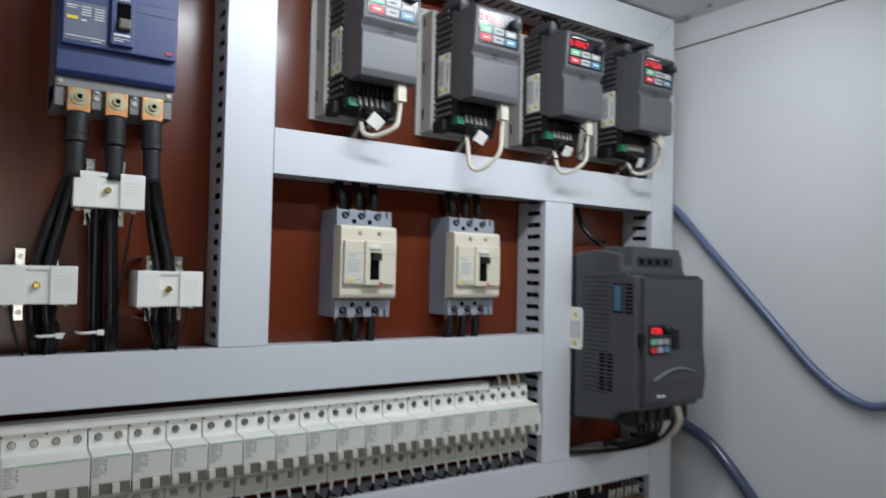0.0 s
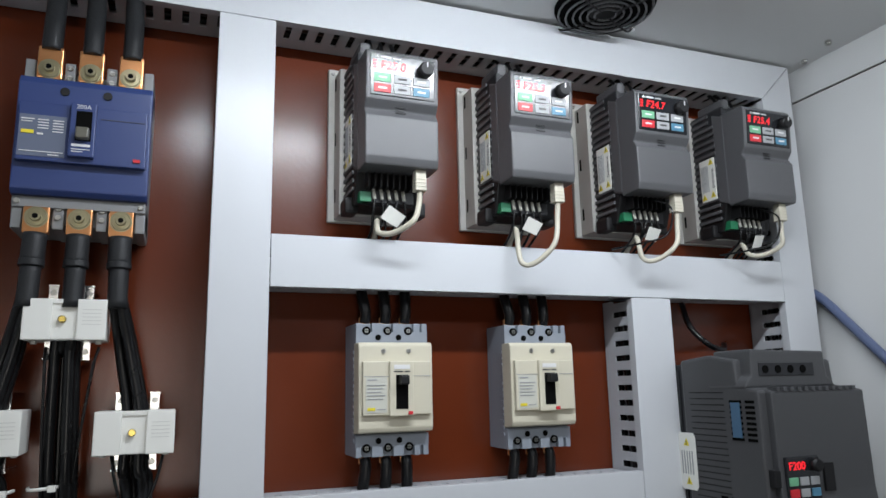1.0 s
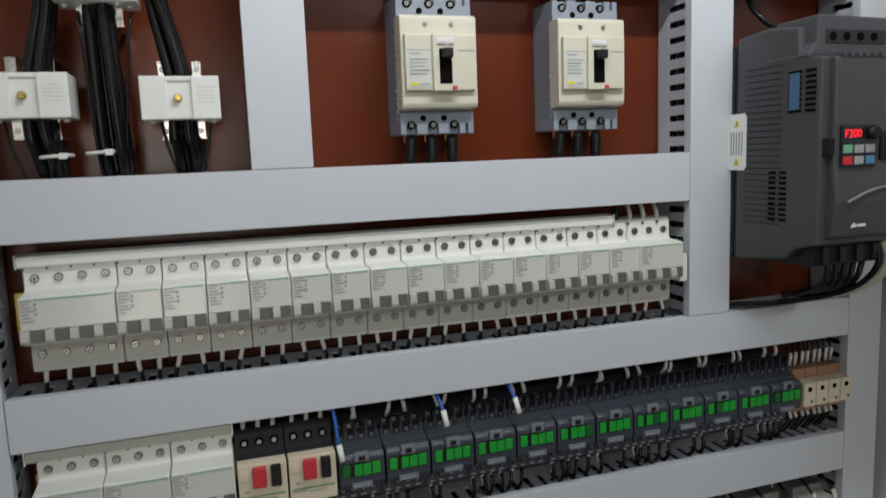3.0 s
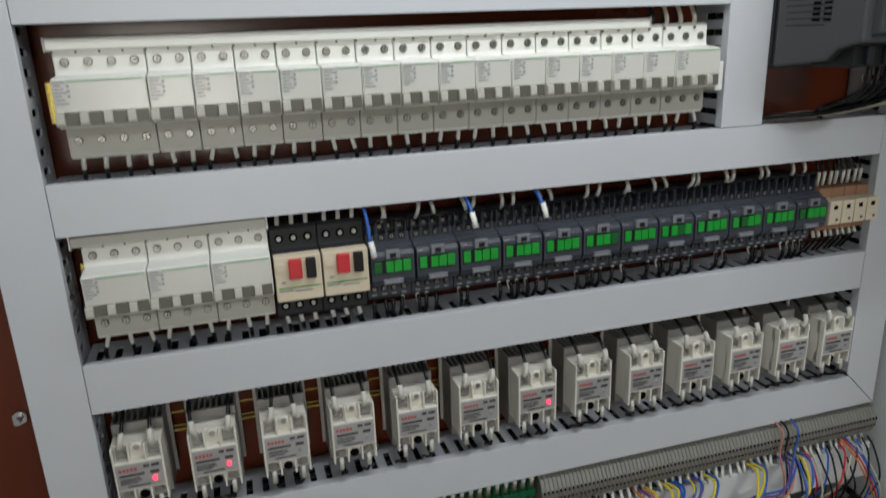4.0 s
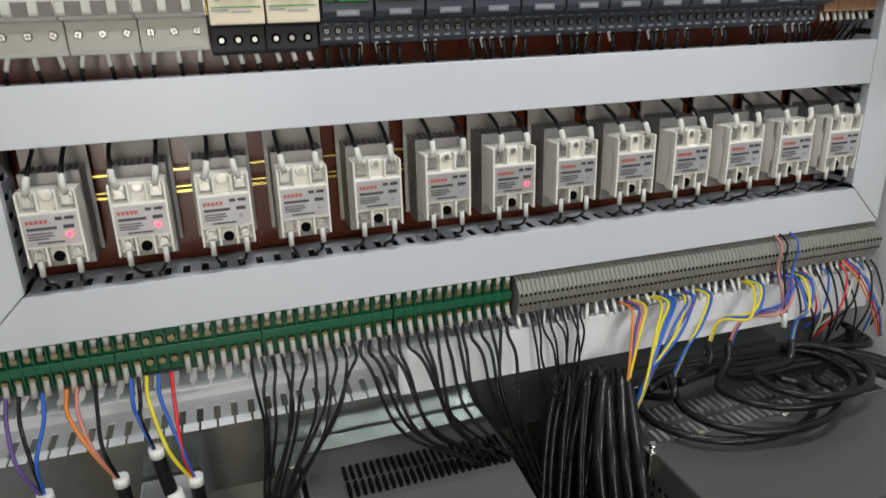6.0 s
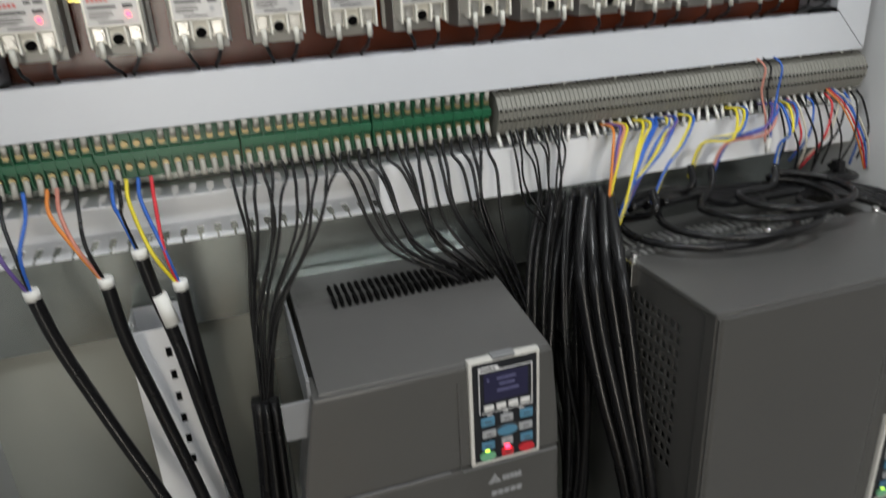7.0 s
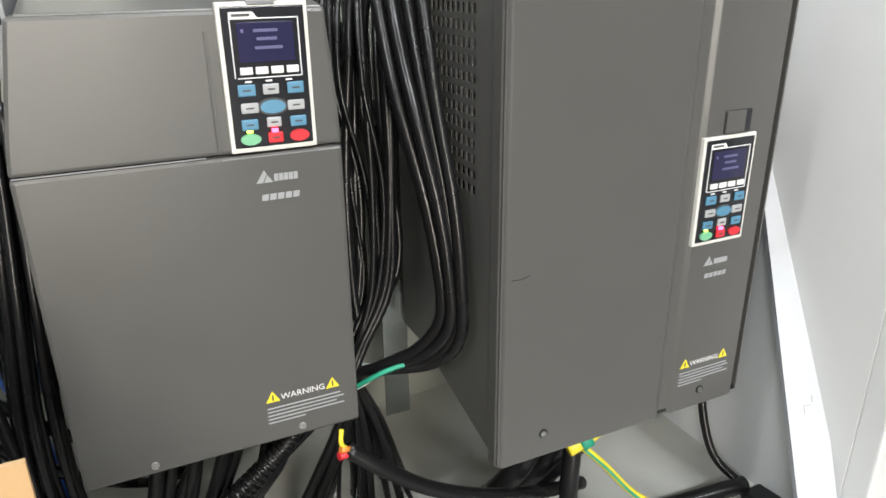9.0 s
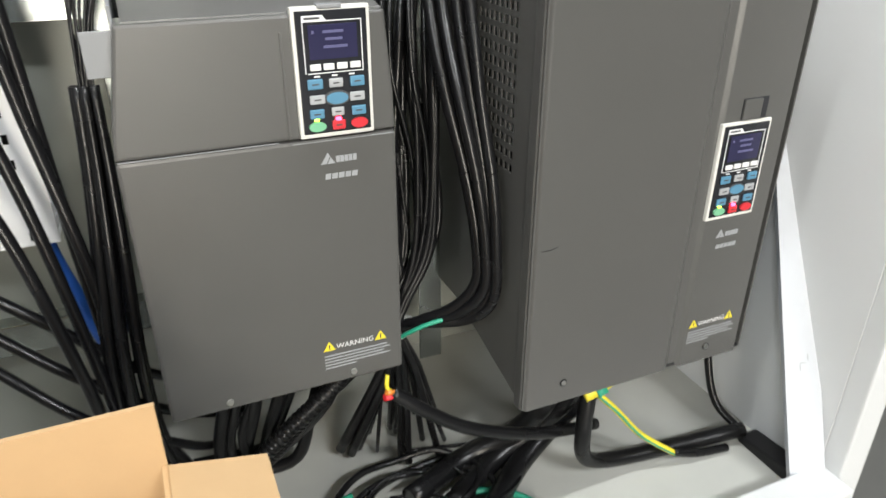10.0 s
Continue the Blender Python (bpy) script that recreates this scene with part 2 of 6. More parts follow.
def prism(poly, axis, a0, a1, bev=0.0, bm=None, seg=2):
    """A polygon swept along an axis: its corners are (y, z) for x, (x, z) for y, (x, y) for z."""
    one = bmesh.new()
    def at(p, a):
        return {"x": (a, p[0], p[1]), "y": (p[0], a, p[1]), "z": (p[0], p[1], a)}[axis]
    lo = [one.verts.new(at(p, a0)) for p in poly]
    hi = [one.verts.new(at(p, a1)) for p in poly]
    n = len(poly)
    one.faces.new(lo)
    one.faces.new(hi[::-1])
    for i in range(n):
        one.faces.new((lo[i], hi[i], hi[(i + 1) % n], lo[(i + 1) % n]))
    bmesh.ops.recalc_face_normals(one, faces=one.faces[:])
    if bev:
        bmesh.ops.bevel(one, geom=one.edges[:], offset=bev, segments=seg, affect="EDGES", profile=0.6)
    return join(bm, one)


def finish(name, bm, material):
    me = bpy.data.meshes.new(name)
    bmesh.ops.recalc_face_normals(bm, faces=bm.faces[:])
    bm.to_mesh(me)
    bm.free()
    me.materials.append(material)
    return me


def part(name, bm, material, parent, label=""):
    ob = new(name, finish(name, bm, material))
    ob.parent = parent
    if label:
        ob["label"] = label
    return ob


def shared(name, me, parent, p, rx=0, ry=0, rz=0):
    ob = new(name, me)
    ob.parent = parent
    ob.matrix_basis = pose(*p, rx, ry, rz)
    return ob


def thing(name, p, label, category, group="", rz=0.0):
    ob = new(name)
    ob.empty_display_size = 0.02
    ob.matrix_basis = pose(*p, 0, 0, rz)
    return tagged(ob, label, category, group)


def setting(name, bm, material, label=""):
    return tagged(new(name, finish(name, bm, material)), label=label, kind="structure")


def smooth_line(pts, steps=6):
    """A Catmull-Rom line through the points."""
    p = [Vector(q) for q in pts]
    p = [2 * p[0] - p[1]] + p + [2 * p[-1] - p[-2]]
    out = []
    for i in range(1, len(p) - 2):
        for s in range(steps):
            t = s / steps
            out.append(0.5 * (2 * p[i] + (p[i + 1] - p[i - 1]) * t + (2 * p[i - 1] - 5 * p[i] + 4 * p[i + 1] - p[i + 2]) * t * t
                              + (3 * p[i] - p[i - 1] - 3 * p[i + 1] + p[i + 2]) * t ** 3))
    return out + [p[-2]]


def tube(pts, r, sides=8, steps=6, bm=None, r_end=None):
    """A round cable along a smooth line."""
    line = smooth_line(pts, steps) if len(pts) > 2 else [Vector(q) for q in pts]
    one = bmesh.new()
    side = None
    rings = []
    for i, q in enumerate(line):
        d = (line[min(i + 1, len(line) - 1)] - line[max(i - 1, 0)]).normalized()
        if side is None:
            side = d.orthogonal().normalized()
        else:
            side = (side - d * side.dot(d)).normalized()
        up = d.cross(side)
        rad = r if r_end is None else r + (r_end - r) * i / (len(line) - 1)
        rings.append([one.verts.new(q + rad * (side * math.cos(a) + up * math.sin(a))) for a in [2 * math.pi * k / sides for k in range(sides)]])
    for a, b in zip(rings, rings[1:]):
        for k in range(sides):
            one.faces.new((a[k], a[(k + 1) % sides], b[(k + 1) % sides], b[k])).smooth = True
    one.faces.new(rings[0][::-1])
    one.faces.new(rings[-1])
    return join(bm, one)


def words(name, text, size, material, parent, p, rx=90, ry=0, rz=0, align="CENTER", label="", shear=0.0, depth=0.0001):
    cu = bpy.data.curves.new(name, "FONT")
    cu.body, cu.size, cu.align_x, cu.align_y, cu.extrude, cu.shear = text, size, align, "CENTER", depth, shear
    cu.resolution_u = 3
    tmp = bpy.data.objects.new(name, cu)
    scene.collection.objects.link(tmp)
    bpy.context.view_layer.update()
    me = bpy.data.meshes.new_from_object(tmp.evaluated_get(bpy.context.evaluated_depsgraph_get()))
    bpy.data.objects.remove(tmp)
    bpy.data.curves.remove(cu)
    me.name = name
    me.materials.clear()
    me.materials.append(material)
    ob = new(name, me)
    ob.parent = parent
    ob.matrix_basis = pose(*p, rx, ry, rz)
    if label:
        ob["label"] = label
    return ob


def bars(rows, y, bm=None, thick=0.0003):
    """Flat ink bars: rows of x0, x1, z, height on the plane y."""
    for x0, x1, z, hgt in rows:
        bm = box(x0, x1, y - thick, y + thick, z - hgt / 2, z + hgt / 2, bm=bm)
    return bm


def mesh_screw(r=0.0035, slot=True):
    """A cross-head screw head that faces -y."""
    bm = cyl((0, 0.0006, 0), "y", r, 0.0014, 14, bev=0.0003)
    w = r * 0.14
    for sx in (-1, 1):
        for sz in (-1, 1):
            prism([(sx * w, sz * w), (sx * r * 0.9, sz * w), (sx * r * 0.62, sz * r * 0.62), (sx * w, sz * r * 0.9)], "y", -0.0011, 0.0, bm=bm)
    return bm


# ---------- large structure ----------
FLOOR, CEIL = -0.078, 1.8195
BACK = 0.065
WALL_R, WALL_L = 0.752, -0.36
FRONT = -0.347
setting("backplate", box(-0.322, 0.745, BACK, BACK + 0.004, 0.697, 1.8185), M_BROWN, "glossy red-brown lacquered mounting plate")
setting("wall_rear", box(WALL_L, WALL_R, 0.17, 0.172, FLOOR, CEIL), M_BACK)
bm = box(WALL_R, WALL_R + 0.0015, FRONT, 0.172, FLOOR, 1.775)
bm = box(WALL_R - 0.002, WALL_R + 0.0015, FRONT, 0.172, 1.777, CEIL, bm=bm)
setting("wall_right", bm, M_WALL, "grey-white painted cabinet side with a seam near its top")
# out of view; set close in so that it shades the plate's left part
setting("wall_left", box(WALL_L - 0.002, WALL_L, FRONT, 0.172, FLOOR, CEIL), M_WALL)
setting("ceiling", box(WALL_L, WALL_R, FRONT, 0.172, CEIL, CEIL + 0.002), M_WALL, "painted cabinet roof")
setting("floor", box(WALL_L, WALL_R, FRONT, 0.172, FLOOR - 0.002, FLOOR), M_FLOORP, "pale painted cabinet floor plate")
# the unseen room behind the camera, its surfaces dark to cut bounced light
setting("ground", box(-6, 6, -4.2, 1.5, -0.19, -0.16), M_CONC)
bm = box(-6, -0.80, -4.3, -4.2, -0.16, 2.9)
bm = box(0.0, 6, -4.3, -4.2, -0.16, 2.9, bm=bm)
bm = box(-0.80, 0.0, -4.3, -4.2, 1.88, 2.9, bm=bm)
setting("wall_south", bm, M_ROOM)
setting("wall_west", box(-6.1, -6, -4.3, 1.5, -0.16, 2.9), M_ROOM)
setting("wall_east", box(6, 6.1, -4.3, 1.5, -0.16, 2.9), M_ROOM)
setting("wall_north", box(-6, 6, 1.5, 1.6, -0.16, 2.9), M_ROOM)
setting("room_ceiling", box(-6.1, 6.1, -4.3, 1.6, 2.9, 3.0), M_ROOM)
# added glowing panel that fills the opening, out of view
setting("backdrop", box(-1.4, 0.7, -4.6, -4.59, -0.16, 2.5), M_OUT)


def duct_side(axis, a0, a1, c, pitch=0.0166, y0=0.003, y1=0.061, t=0.0016):
    """A slotted duct wall: a strip at the back and fingers with wide tips towards the front."""
    n = int((a1 - a0) / pitch)
    start = (a0 + a1) / 2 - n * pitch / 2
    bm = bmesh.new()
    def quad(a, b, ya, yb):
        if axis == "x":
            box(a, b, ya, yb, c - t / 2, c + t / 2, bm=bm)
        else:
            box(c - t / 2, c + t / 2, ya, yb, a, b, bm=bm)
    quad(a0, a1, 0.043, y1)
    for i in range(n + 1):
        a = start + i * pitch
        lo, hi = max(a - 0.0050, a0), min(a + 0.0050, a1)
        if hi - lo < 0.003:
            continue
        quad(lo, hi, y0 + 0.012, 0.0432)
        lo, hi = max(a - 0.0071, a0), min(a + 0.0071, a1)
        quad(lo, hi, y0, y0 + 0.0122)
    return bm


def duct(axis, a0, a1, c0, c1, mitre=(0, 0), cover=True, label="light grey slotted cable duct with its cover on", material=None, parts_of_cover=None):
    """A slotted duct along x or z, from a0 to a1, between c0 and c1 across. mitre: which ends are cut at 45 degrees,
    +1 where the far side c1 is longer, -1 where c0 is longer."""
    material = material or M_DUCT
    ob = thing("cable_duct", (0, 0, 0), label, "cable duct", "ducts of the panel")
    w = c1 - c0
    inner = 0.004
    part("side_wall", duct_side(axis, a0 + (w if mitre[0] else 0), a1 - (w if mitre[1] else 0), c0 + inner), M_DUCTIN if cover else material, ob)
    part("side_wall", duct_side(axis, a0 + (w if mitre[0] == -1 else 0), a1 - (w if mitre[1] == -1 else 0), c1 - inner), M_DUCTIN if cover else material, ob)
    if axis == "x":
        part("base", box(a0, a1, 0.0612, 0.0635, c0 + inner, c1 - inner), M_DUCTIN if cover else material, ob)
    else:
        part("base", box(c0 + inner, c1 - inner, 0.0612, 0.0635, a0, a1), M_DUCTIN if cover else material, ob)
    for b0, b1 in (parts_of_cover or [(a0, a1)]) if cover or parts_of_cover else []:
        g = 0.0006
        lo0, lo1 = b0 + g + (w if mitre[0] == 1 else 0), b0 + g + (w if mitre[0] == -1 else 0)
        hi0, hi1 = b1 - g - (w if mitre[1] == 1 else 0), b1 - g - (w if mitre[1] == -1 else 0)
        poly = [(lo0, c0), (hi0, c0), (hi1, c1), (lo1, c1)]
        if axis == "z":
            poly = [(q, p) for p, q in poly]
        bm = prism(poly, "y", 0.0, 0.0022, bev=0.0007)
        for c, lo, hi in ((c0, lo0, hi0), (c1 - 0.0016, lo1, hi1)):
            if axis == "x":
                box(lo + 0.001, hi - 0.001, 0.0015, 0.0105, c + 0.0001, c + 0.0016, bm=bm)
            else:
                box(c + 0.0001, c + 0.0016, 0.0015, 0.0105, lo + 0.001, hi - 0.001, bm=bm)
        part("cover", bm, material, ob)
    return ob


# x and z of the ducts
LX0, LX1, V1A, V1B, V2A, V2B, RX0, RX1 = -0.257, -0.2085, 0.0, 0.0534, 0.4502, 0.5028, 0.676, 0.7265
TOP = (1.766, 1.816)
H2, H3, H4, H5, H6 = (1.4995, 1.5494), (1.2620, 1.3128), (1.089, 1.1346), (0.9200, 0.9684), (0.7497, 0.7958)
duct("x", LX0, RX1, *TOP, mitre=(1, 1))
duct("z", 0.7497, 1.816, RX0, RX1, mitre=(1, 1))
duct("z", 0.7497, 1.816, LX0, LX1, mitre=(-1, -1))
duct("x", LX0, RX1, *H6, mitre=(-1, -1))
duct("z", H3[1], TOP[0], V1A, V1B)
duct("x", V1B, RX0, *H2)
duct("z", H4[1], H2[0], V2A, V2B)
duct("x", LX1, V2A, *H3)
duct("x", LX1, RX0, *H4)
duct("x", LX1, RX0, *H5)
duct("x", -0.317, 0.735, 0.633, 0.686, cover=False, material=M_DUCTW, parts_of_cover=[(0.108, 0.735)],
     label="white slotted cable duct, half of it uncovered")

def loom(axis, a0, a1, c0, c1, seed):
    """Black wires that fill a duct along x or z."""
    rnd = random.Random(seed)
    bm = bmesh.new()
    n = max(3, int((a1 - a0) / 0.12))
    for i in range(9):
        c = c0 + 0.0105 + (c1 - c0 - 0.021) * (i % 3) / 2
        y = 0.016 + 0.0155 * (i // 3)
        pts = []
        for k in range(n + 1):
            a, d, e = a0 + 0.004 + (a1 - a0 - 0.008) * k / n, rnd.uniform(-0.0022, 0.0022), rnd.uniform(-0.004, 0.003)
            pts.append((a, y + e, c + d) if axis == "x" else (c + d, y + e, a))
        tube(pts, 0.0042, 6, 3, bm=bm)
    tagged(new("wire_loom", finish("wire_loom", bm, M_CABLE)), "black wires packed inside a slotted cable duct", "wires", "looms in the ducts", "stuff")


for i, (axis, a0, a1, (c0, c1)) in enumerate((("x", LX1, RX0, TOP), ("z", H6[1], TOP[0], (RX0, RX1)), ("z", H6[1], TOP[0], (LX0, LX1)), ("x", LX1, RX0, H6), ("z", H3[1], TOP[0], (V1A, V1B)),
                                              ("x", V1B, RX0, H2), ("z", H4[1], H2[0], (V2A, V2B)), ("x", LX1, V2A, H3), ("x", LX1, RX0, H4), ("x", LX1, RX0, H5))):
    loom(axis, a0, a1, c0, c1, 70 + i)

# galvanised cross members
setting("crossbar_top", box(-0.358, 0.745, 0.067, 0.070, 0.516, 0.6955), M_ZINC, "mottled galvanised mounting sheet")
setting("crossbar_bottom", box(-0.359, 0.745, 0.060, 0.085, 0.130, 0.1705, 0.002), M_ZINC, "galvanised mounting rail")
setting("frame_post", box(WALL_R + 0.0016, WALL_R + 0.045, FRONT - 0.03, FRONT + 0.001, -0.15, 1.9, 0.003), M_WALL, "white painted cabinet frame post")
setting("plinth", prism([(-0.40, -0.155), (-0.30, -0.155), (-0.30, -0.0805), (-0.348, -0.0805), (-0.348, -0.0445), (-0.40, -0.0445)], "x", -0.40, 0.7535, 0.002), M_WALL, "white painted cabinet sill")

SCREW = finish("screw", mesh_screw(0.0035), M_SCREW)
SCREW_B = finish("screw", mesh_screw(0.0039), M_SCREW)
SCREW_M = finish("screw", mesh_screw(0.0030), M_SCREW)
SCREW_S = finish("screw", mesh_screw(0.0024), M_SCREW)
BOLT = finish("bolt", cyl((0, 0.001, 0), "y", 0.0042, 0.0052, 20, bev=0.0005, bm=cyl((0, 0.0035, 0), "y", 0.0078, 0.0018, 20, bev=0.0004, bm=cyl((0, 0.0045, 0), "y", 0.0090, 0.0012, 20))), mat("yellow_zinc", (0.46, 0.42, 0.27), 0.28, 0.95, grain=0.15, scale=200))
SOCKET = finish("socket", cyl((0, -0.0017, 0), "y", 0.0024, 0.0006, 6), M_HOLE)


def triangle_sign(name, parent, p, size, faces="-y", roll=0):
    """A yellow warning triangle with a dark rim, on a face that looks to -y or -x."""
    h = size * 0.87
    def tri(k):
        return [(-size / 2 * k, -h / 3 * k), (size / 2 * k, -h / 3 * k), (0, h * 2 / 3 * k)]
    ob = part(name, prism(tri(1.0), "y", -0.0003, 0.0), M_YELLOW, parent, "yellow warning triangle")
    part("mark", box(-size * 0.05, size * 0.05, -0.0006, -0.0003, -h * 0.2, h * 0.32), M_INK, ob)
    ob.matrix_basis = pose(*p, 0, roll, 0 if faces == "-y" else -90)
    return ob


def wire(pts, r, material, label, category="wire", group="panel wires", name="wire", sides=6, steps=5):
    ob = new(name, finish(name, tube(pts, r, sides, steps), material))
    return tagged(ob, label, category, group)


# ---------- large moulded-case breaker, navy ----------
def big_breaker():
    X0, X1 = -0.157, -0.055
    ob = thing("circuit_breaker", (0, 0, 0), "navy blue three-pole circuit breaker with copper cable lugs", "circuit breaker")
    case = part("case", box(X0, X1, 0.0, BACK, 1.545, 1.682, 0.002), M_GREY, ob)
    for z0, z1 in ((1.668, 1.690), (1.541, 1.566)):
        for a in (0, 0.0305, 0.0635, 0.094):
            w = 0.008 if a in (0, 0.094) else 0.0085
            part("barrier", box(X0 + a, X0 + a + w, -0.006, 0.05, z0, z1, 0.0012), M_GREY, case)
    for z0, z1 in ((1.662, 1.673), (1.5585, 1.568)):
        part("ledge", box(X0, X1, -0.0085, 0.0, z0, z1, 0.001), M_GREY, case)
    part("cover", prism([(0.004, 1.568), (-0.013, 1.568), (-0.017, 1.572), (-0.019, 1.664), (-0.016, 1.670), (0.004, 1.670)], "x", X0 - 0.0008, X1 + 0.0008, 0.0012), M_BLUE, ob, "navy cover")
    fp = part("front_plate", box(X0 + 0.002, X1 - 0.002, -0.025, -0.017, 1.594, 1.6445, 0.0012), M_BLUE, ob)
    part("label", box(X0 + 0.0035, X0 + 0.038, -0.0256, -0.0249, 1.5975, 1.633), mat("slate_label", (0.11, 0.13, 0.19), 0.45), fp, "slate label with fine print")
    part("sticker", box(X0 + 0.0055, X0 + 0.0145, -0.0262, -0.0255, 1.6165, 1.6195), M_YELLOW, fp, "yellow sticker")
    rows = [(X0 + 0.005, X0 + 0.0145, 1.629, 0.0008), (X0 + 0.005, X0 + 0.013, 1.6268, 0.0007)]
    rows += [(X0 + 0.017, X0 + 0.025, 1.629 - i * 0.0024, 0.0008) for i in range(4)]
    rows += [(X0 + 0.028, X0 + 0.036, 1.629 - i * 0.0024, 0.0008) for i in range(5)]
    rows += [(X0 + 0.005, X0 + 0.037, 1.6015, 0.0006), (X0 + 0.017, X0 + 0.0215, 1.6168, 0.0014), (X0 + 0.026, X0 + 0.034, 1.5992, 0.0008)]
    part("print", bars(rows, -0.0259), M_WHITEINK, fp)
    bz = part("bezel", box(X0 + 0.041, X0 + 0.0605, -0.031, -0.0245, 1.5985, 1.6455, 0.001), M_BLUE, ob)
    part("slot", box(X0 + 0.0455, X0 + 0.0575, -0.0314, -0.0305, 1.612, 1.638), M_HOLE, bz)
    part("toggle", box(X0 + 0.0465, X0 + 0.0565, -0.039, -0.031, 1.6125, 1.622, 0.0015), mat("olive_toggle", (0.10, 0.095, 0.075), 0.4), bz, "dark toggle switched off")
    words("rating", "200A", 0.0052, M_WHITEINK, bz, (X0 + 0.0508, -0.0313, 1.6416))
    part("print", bars([(X0 + 0.0435, X0 + 0.0575, 1.608, 0.0022), (X0 + 0.0435, X0 + 0.0575, 1.6045, 0.0007), (X0 + 0.0435, X0 + 0.052, 1.6025, 0.0007)], -0.0312), M_WHITEINK, bz)
    part("panel_line", bars([(X0 + 0.0635, X0 + 0.098, 1.6345, 0.0005)], -0.0252), M_INK, fp)
    part("push_button", box(X0 + 0.0905, X0 + 0.096, -0.0268, -0.0248, 1.5985, 1.6012), M_REDB, fp, "small red test button")
    for dx in (0.034, 0.067):
        part("plug", cyl((X0 + dx, -0.0192, 1.658), "y", 0.0036, 0.002, 18), M_BLACK, ob)
    for x, z in ((X0 + 0.004, 1.668), (X1 - 0.004, 1.668), (X0 + 0.004, 1.5632), (X1 - 0.004, 1.5632)):
        shared("screw", SCREW_S, ob, (x, -0.0095, z))
    for dx in (0.0348, 0.0678):
        for z in (1.685, 1.676, 1.5585, 1.551):
            shared("screw", SCREW_S, ob, (X0 + dx, -0.0068, z))
    for dx in (0.0195, 0.0515, 0.0835):
        x = X0 + dx
        for z0, z1, zb, up in ((1.536, 1.5585, 1.5495, -1), (1.672, 1.701, 1.6805, 1)):
            lg = part("lug", box(x - 0.0098, x + 0.0098, -0.0115, -0.004, min(z0, z1), max(z0, z1), 0.0012), M_COPPER, ob, "copper cable lug")
            bt = shared("bolt", BOLT, lg, (x, -0.0155, zb))
            shared("socket", SOCKET, bt, (0, 0, 0))
    return ob


big_breaker()

# current transformers with the feeder cables through them
def transformer(cx, z0, z1):
    ob = thing("current_transformer", (cx, 0.033, (z0 + z1) / 2), "white moulded block clamped round a black feeder cable", "current transformer", "transformers round the feeders")
    h = (z1 - z0) / 2
    body = part("body", box(-0.030, 0.030, -0.0475, -0.008, -h, h, 0.0012), M_WHITE, ob)
    part("wing", box(-0.0305, -0.0100, -0.0505, -0.010, -h - 0.0003, h + 0.0003, 0.0010), M_WHITE, body)
    part("wing", box(0.0085, 0.0305, -0.0505, -0.010, -h - 0.0003, h + 0.0003, 0.0010), M_WHITE, body)
    part("lip", box(-0.0100, 0.0085, -0.0490, -0.030, h - 0.0035, h + 0.0002, 0.0006), M_WHITE, body)
    bm = cyl((-0.002, -0.0490, 0), "y", 0.0030, 0.006, 14, bev=0.0005)
    box(-0.0024, -0.0016, -0.0523, -0.0518, -0.0026, 0.0026, bm=bm)
    part("screw", bm, M_BRASS, ob, "brass screw")
    part("print", bars([(0.0125, 0.0265, 0.008 - i * 0.0030, 0.0005) for i in range(5)], -0.0505), M_FAINT, ob)
    for sx in (-0.024, 0.024):
        part("pin", cyl((sx, -0.030, -h - 0.0012), "z", 0.0024, 0.003, 12), M_WHITE, ob)
    for s in (-1, 1):
        for dx in (-0.0135, 0.0135):
            bm = box(dx - 0.0040, dx + 0.0040, -0.0220, -0.0207, min(s * (h - 0.002), s * (h + 0.0145)), max(s * (h - 0.002), s * (h + 0.0145)), 0.0005)
            box(dx - 0.0040, dx + 0.0040, -0.022, BACK - 0.033, s * (h + 0.0145) - 0.0008, s * (h + 0.0145) + 0.0008, bm=bm)
            fb = part("foot", bm, M_STEEL, ob, "bent bright steel foot")
            shared("screw", SCREW_S, fb, (dx, -0.0232, s * (h + 0.0085)))
    return ob


transformer(-0.1095, 1.449, 1.4815)
transformer(-0.0525, 1.357, 1.391)
transformer(-0.1640, 1.360, 1.394)

FEED = [(-0.1375, -0.160, 1.378), (-0.1055, -0.110, 1.465), (-0.0735, -0.053, 1.375)]
for x, xb, zb in FEED:
    ob = thing("feeder_cable", (x, 0, 1.52), "black feeder cables with a heat-shrink sleeve below the lug", "cable", "feeder cables")
    bx = xb - x
    neck = bmesh.new()
    for r, za, zc in ((0.0092, 0.016, -0.008), (0.0098, -0.006, -0.0115), (0.0080, -0.010, -0.045)):
        tube([(bx * 0.06 * (0.016 - z) / 0.05, -0.008 - 0.05 * (0.016 - z), z) for z in (za, (za + zc) / 2, zc)], r, 16, 3, bm=neck)
    part("sleeve", neck, M_SLEEVE, ob, "grey-black heat-shrink sleeve")
    for dx, dy in ((-0.0062, 0.006), (0.0062, 0.005), (-0.0022, 0.016), (0.0035, -0.001)):
        part("conductor", tube([(dx * 0.5 + bx * 0.08, -0.010, -0.038), (dx * 0.8 + bx * 0.5, dy, -0.080), (bx + dx, dy, zb - 1.52 + 0.01), (bx + dx * 1.2, dy, zb - 1.52 - 0.03),
                                (bx + dx * 1.4 + 0.003, dy + 0.004, 1.335 - 1.52), (bx + dx + 0.005, 0.026, 1.30 - 1.52)], 0.0046, 10, 6), M_CABLE, ob)
    part("sleeve", tube([(0, -0.008, 0.178), (0.0, -0.006, 0.20), (-0.001, 0.004, 0.228), (-0.003, 0.018, 0.262)], 0.0083, 14, 6), M_SLEEVE, ob, "grey-black heat-shrink sleeve")
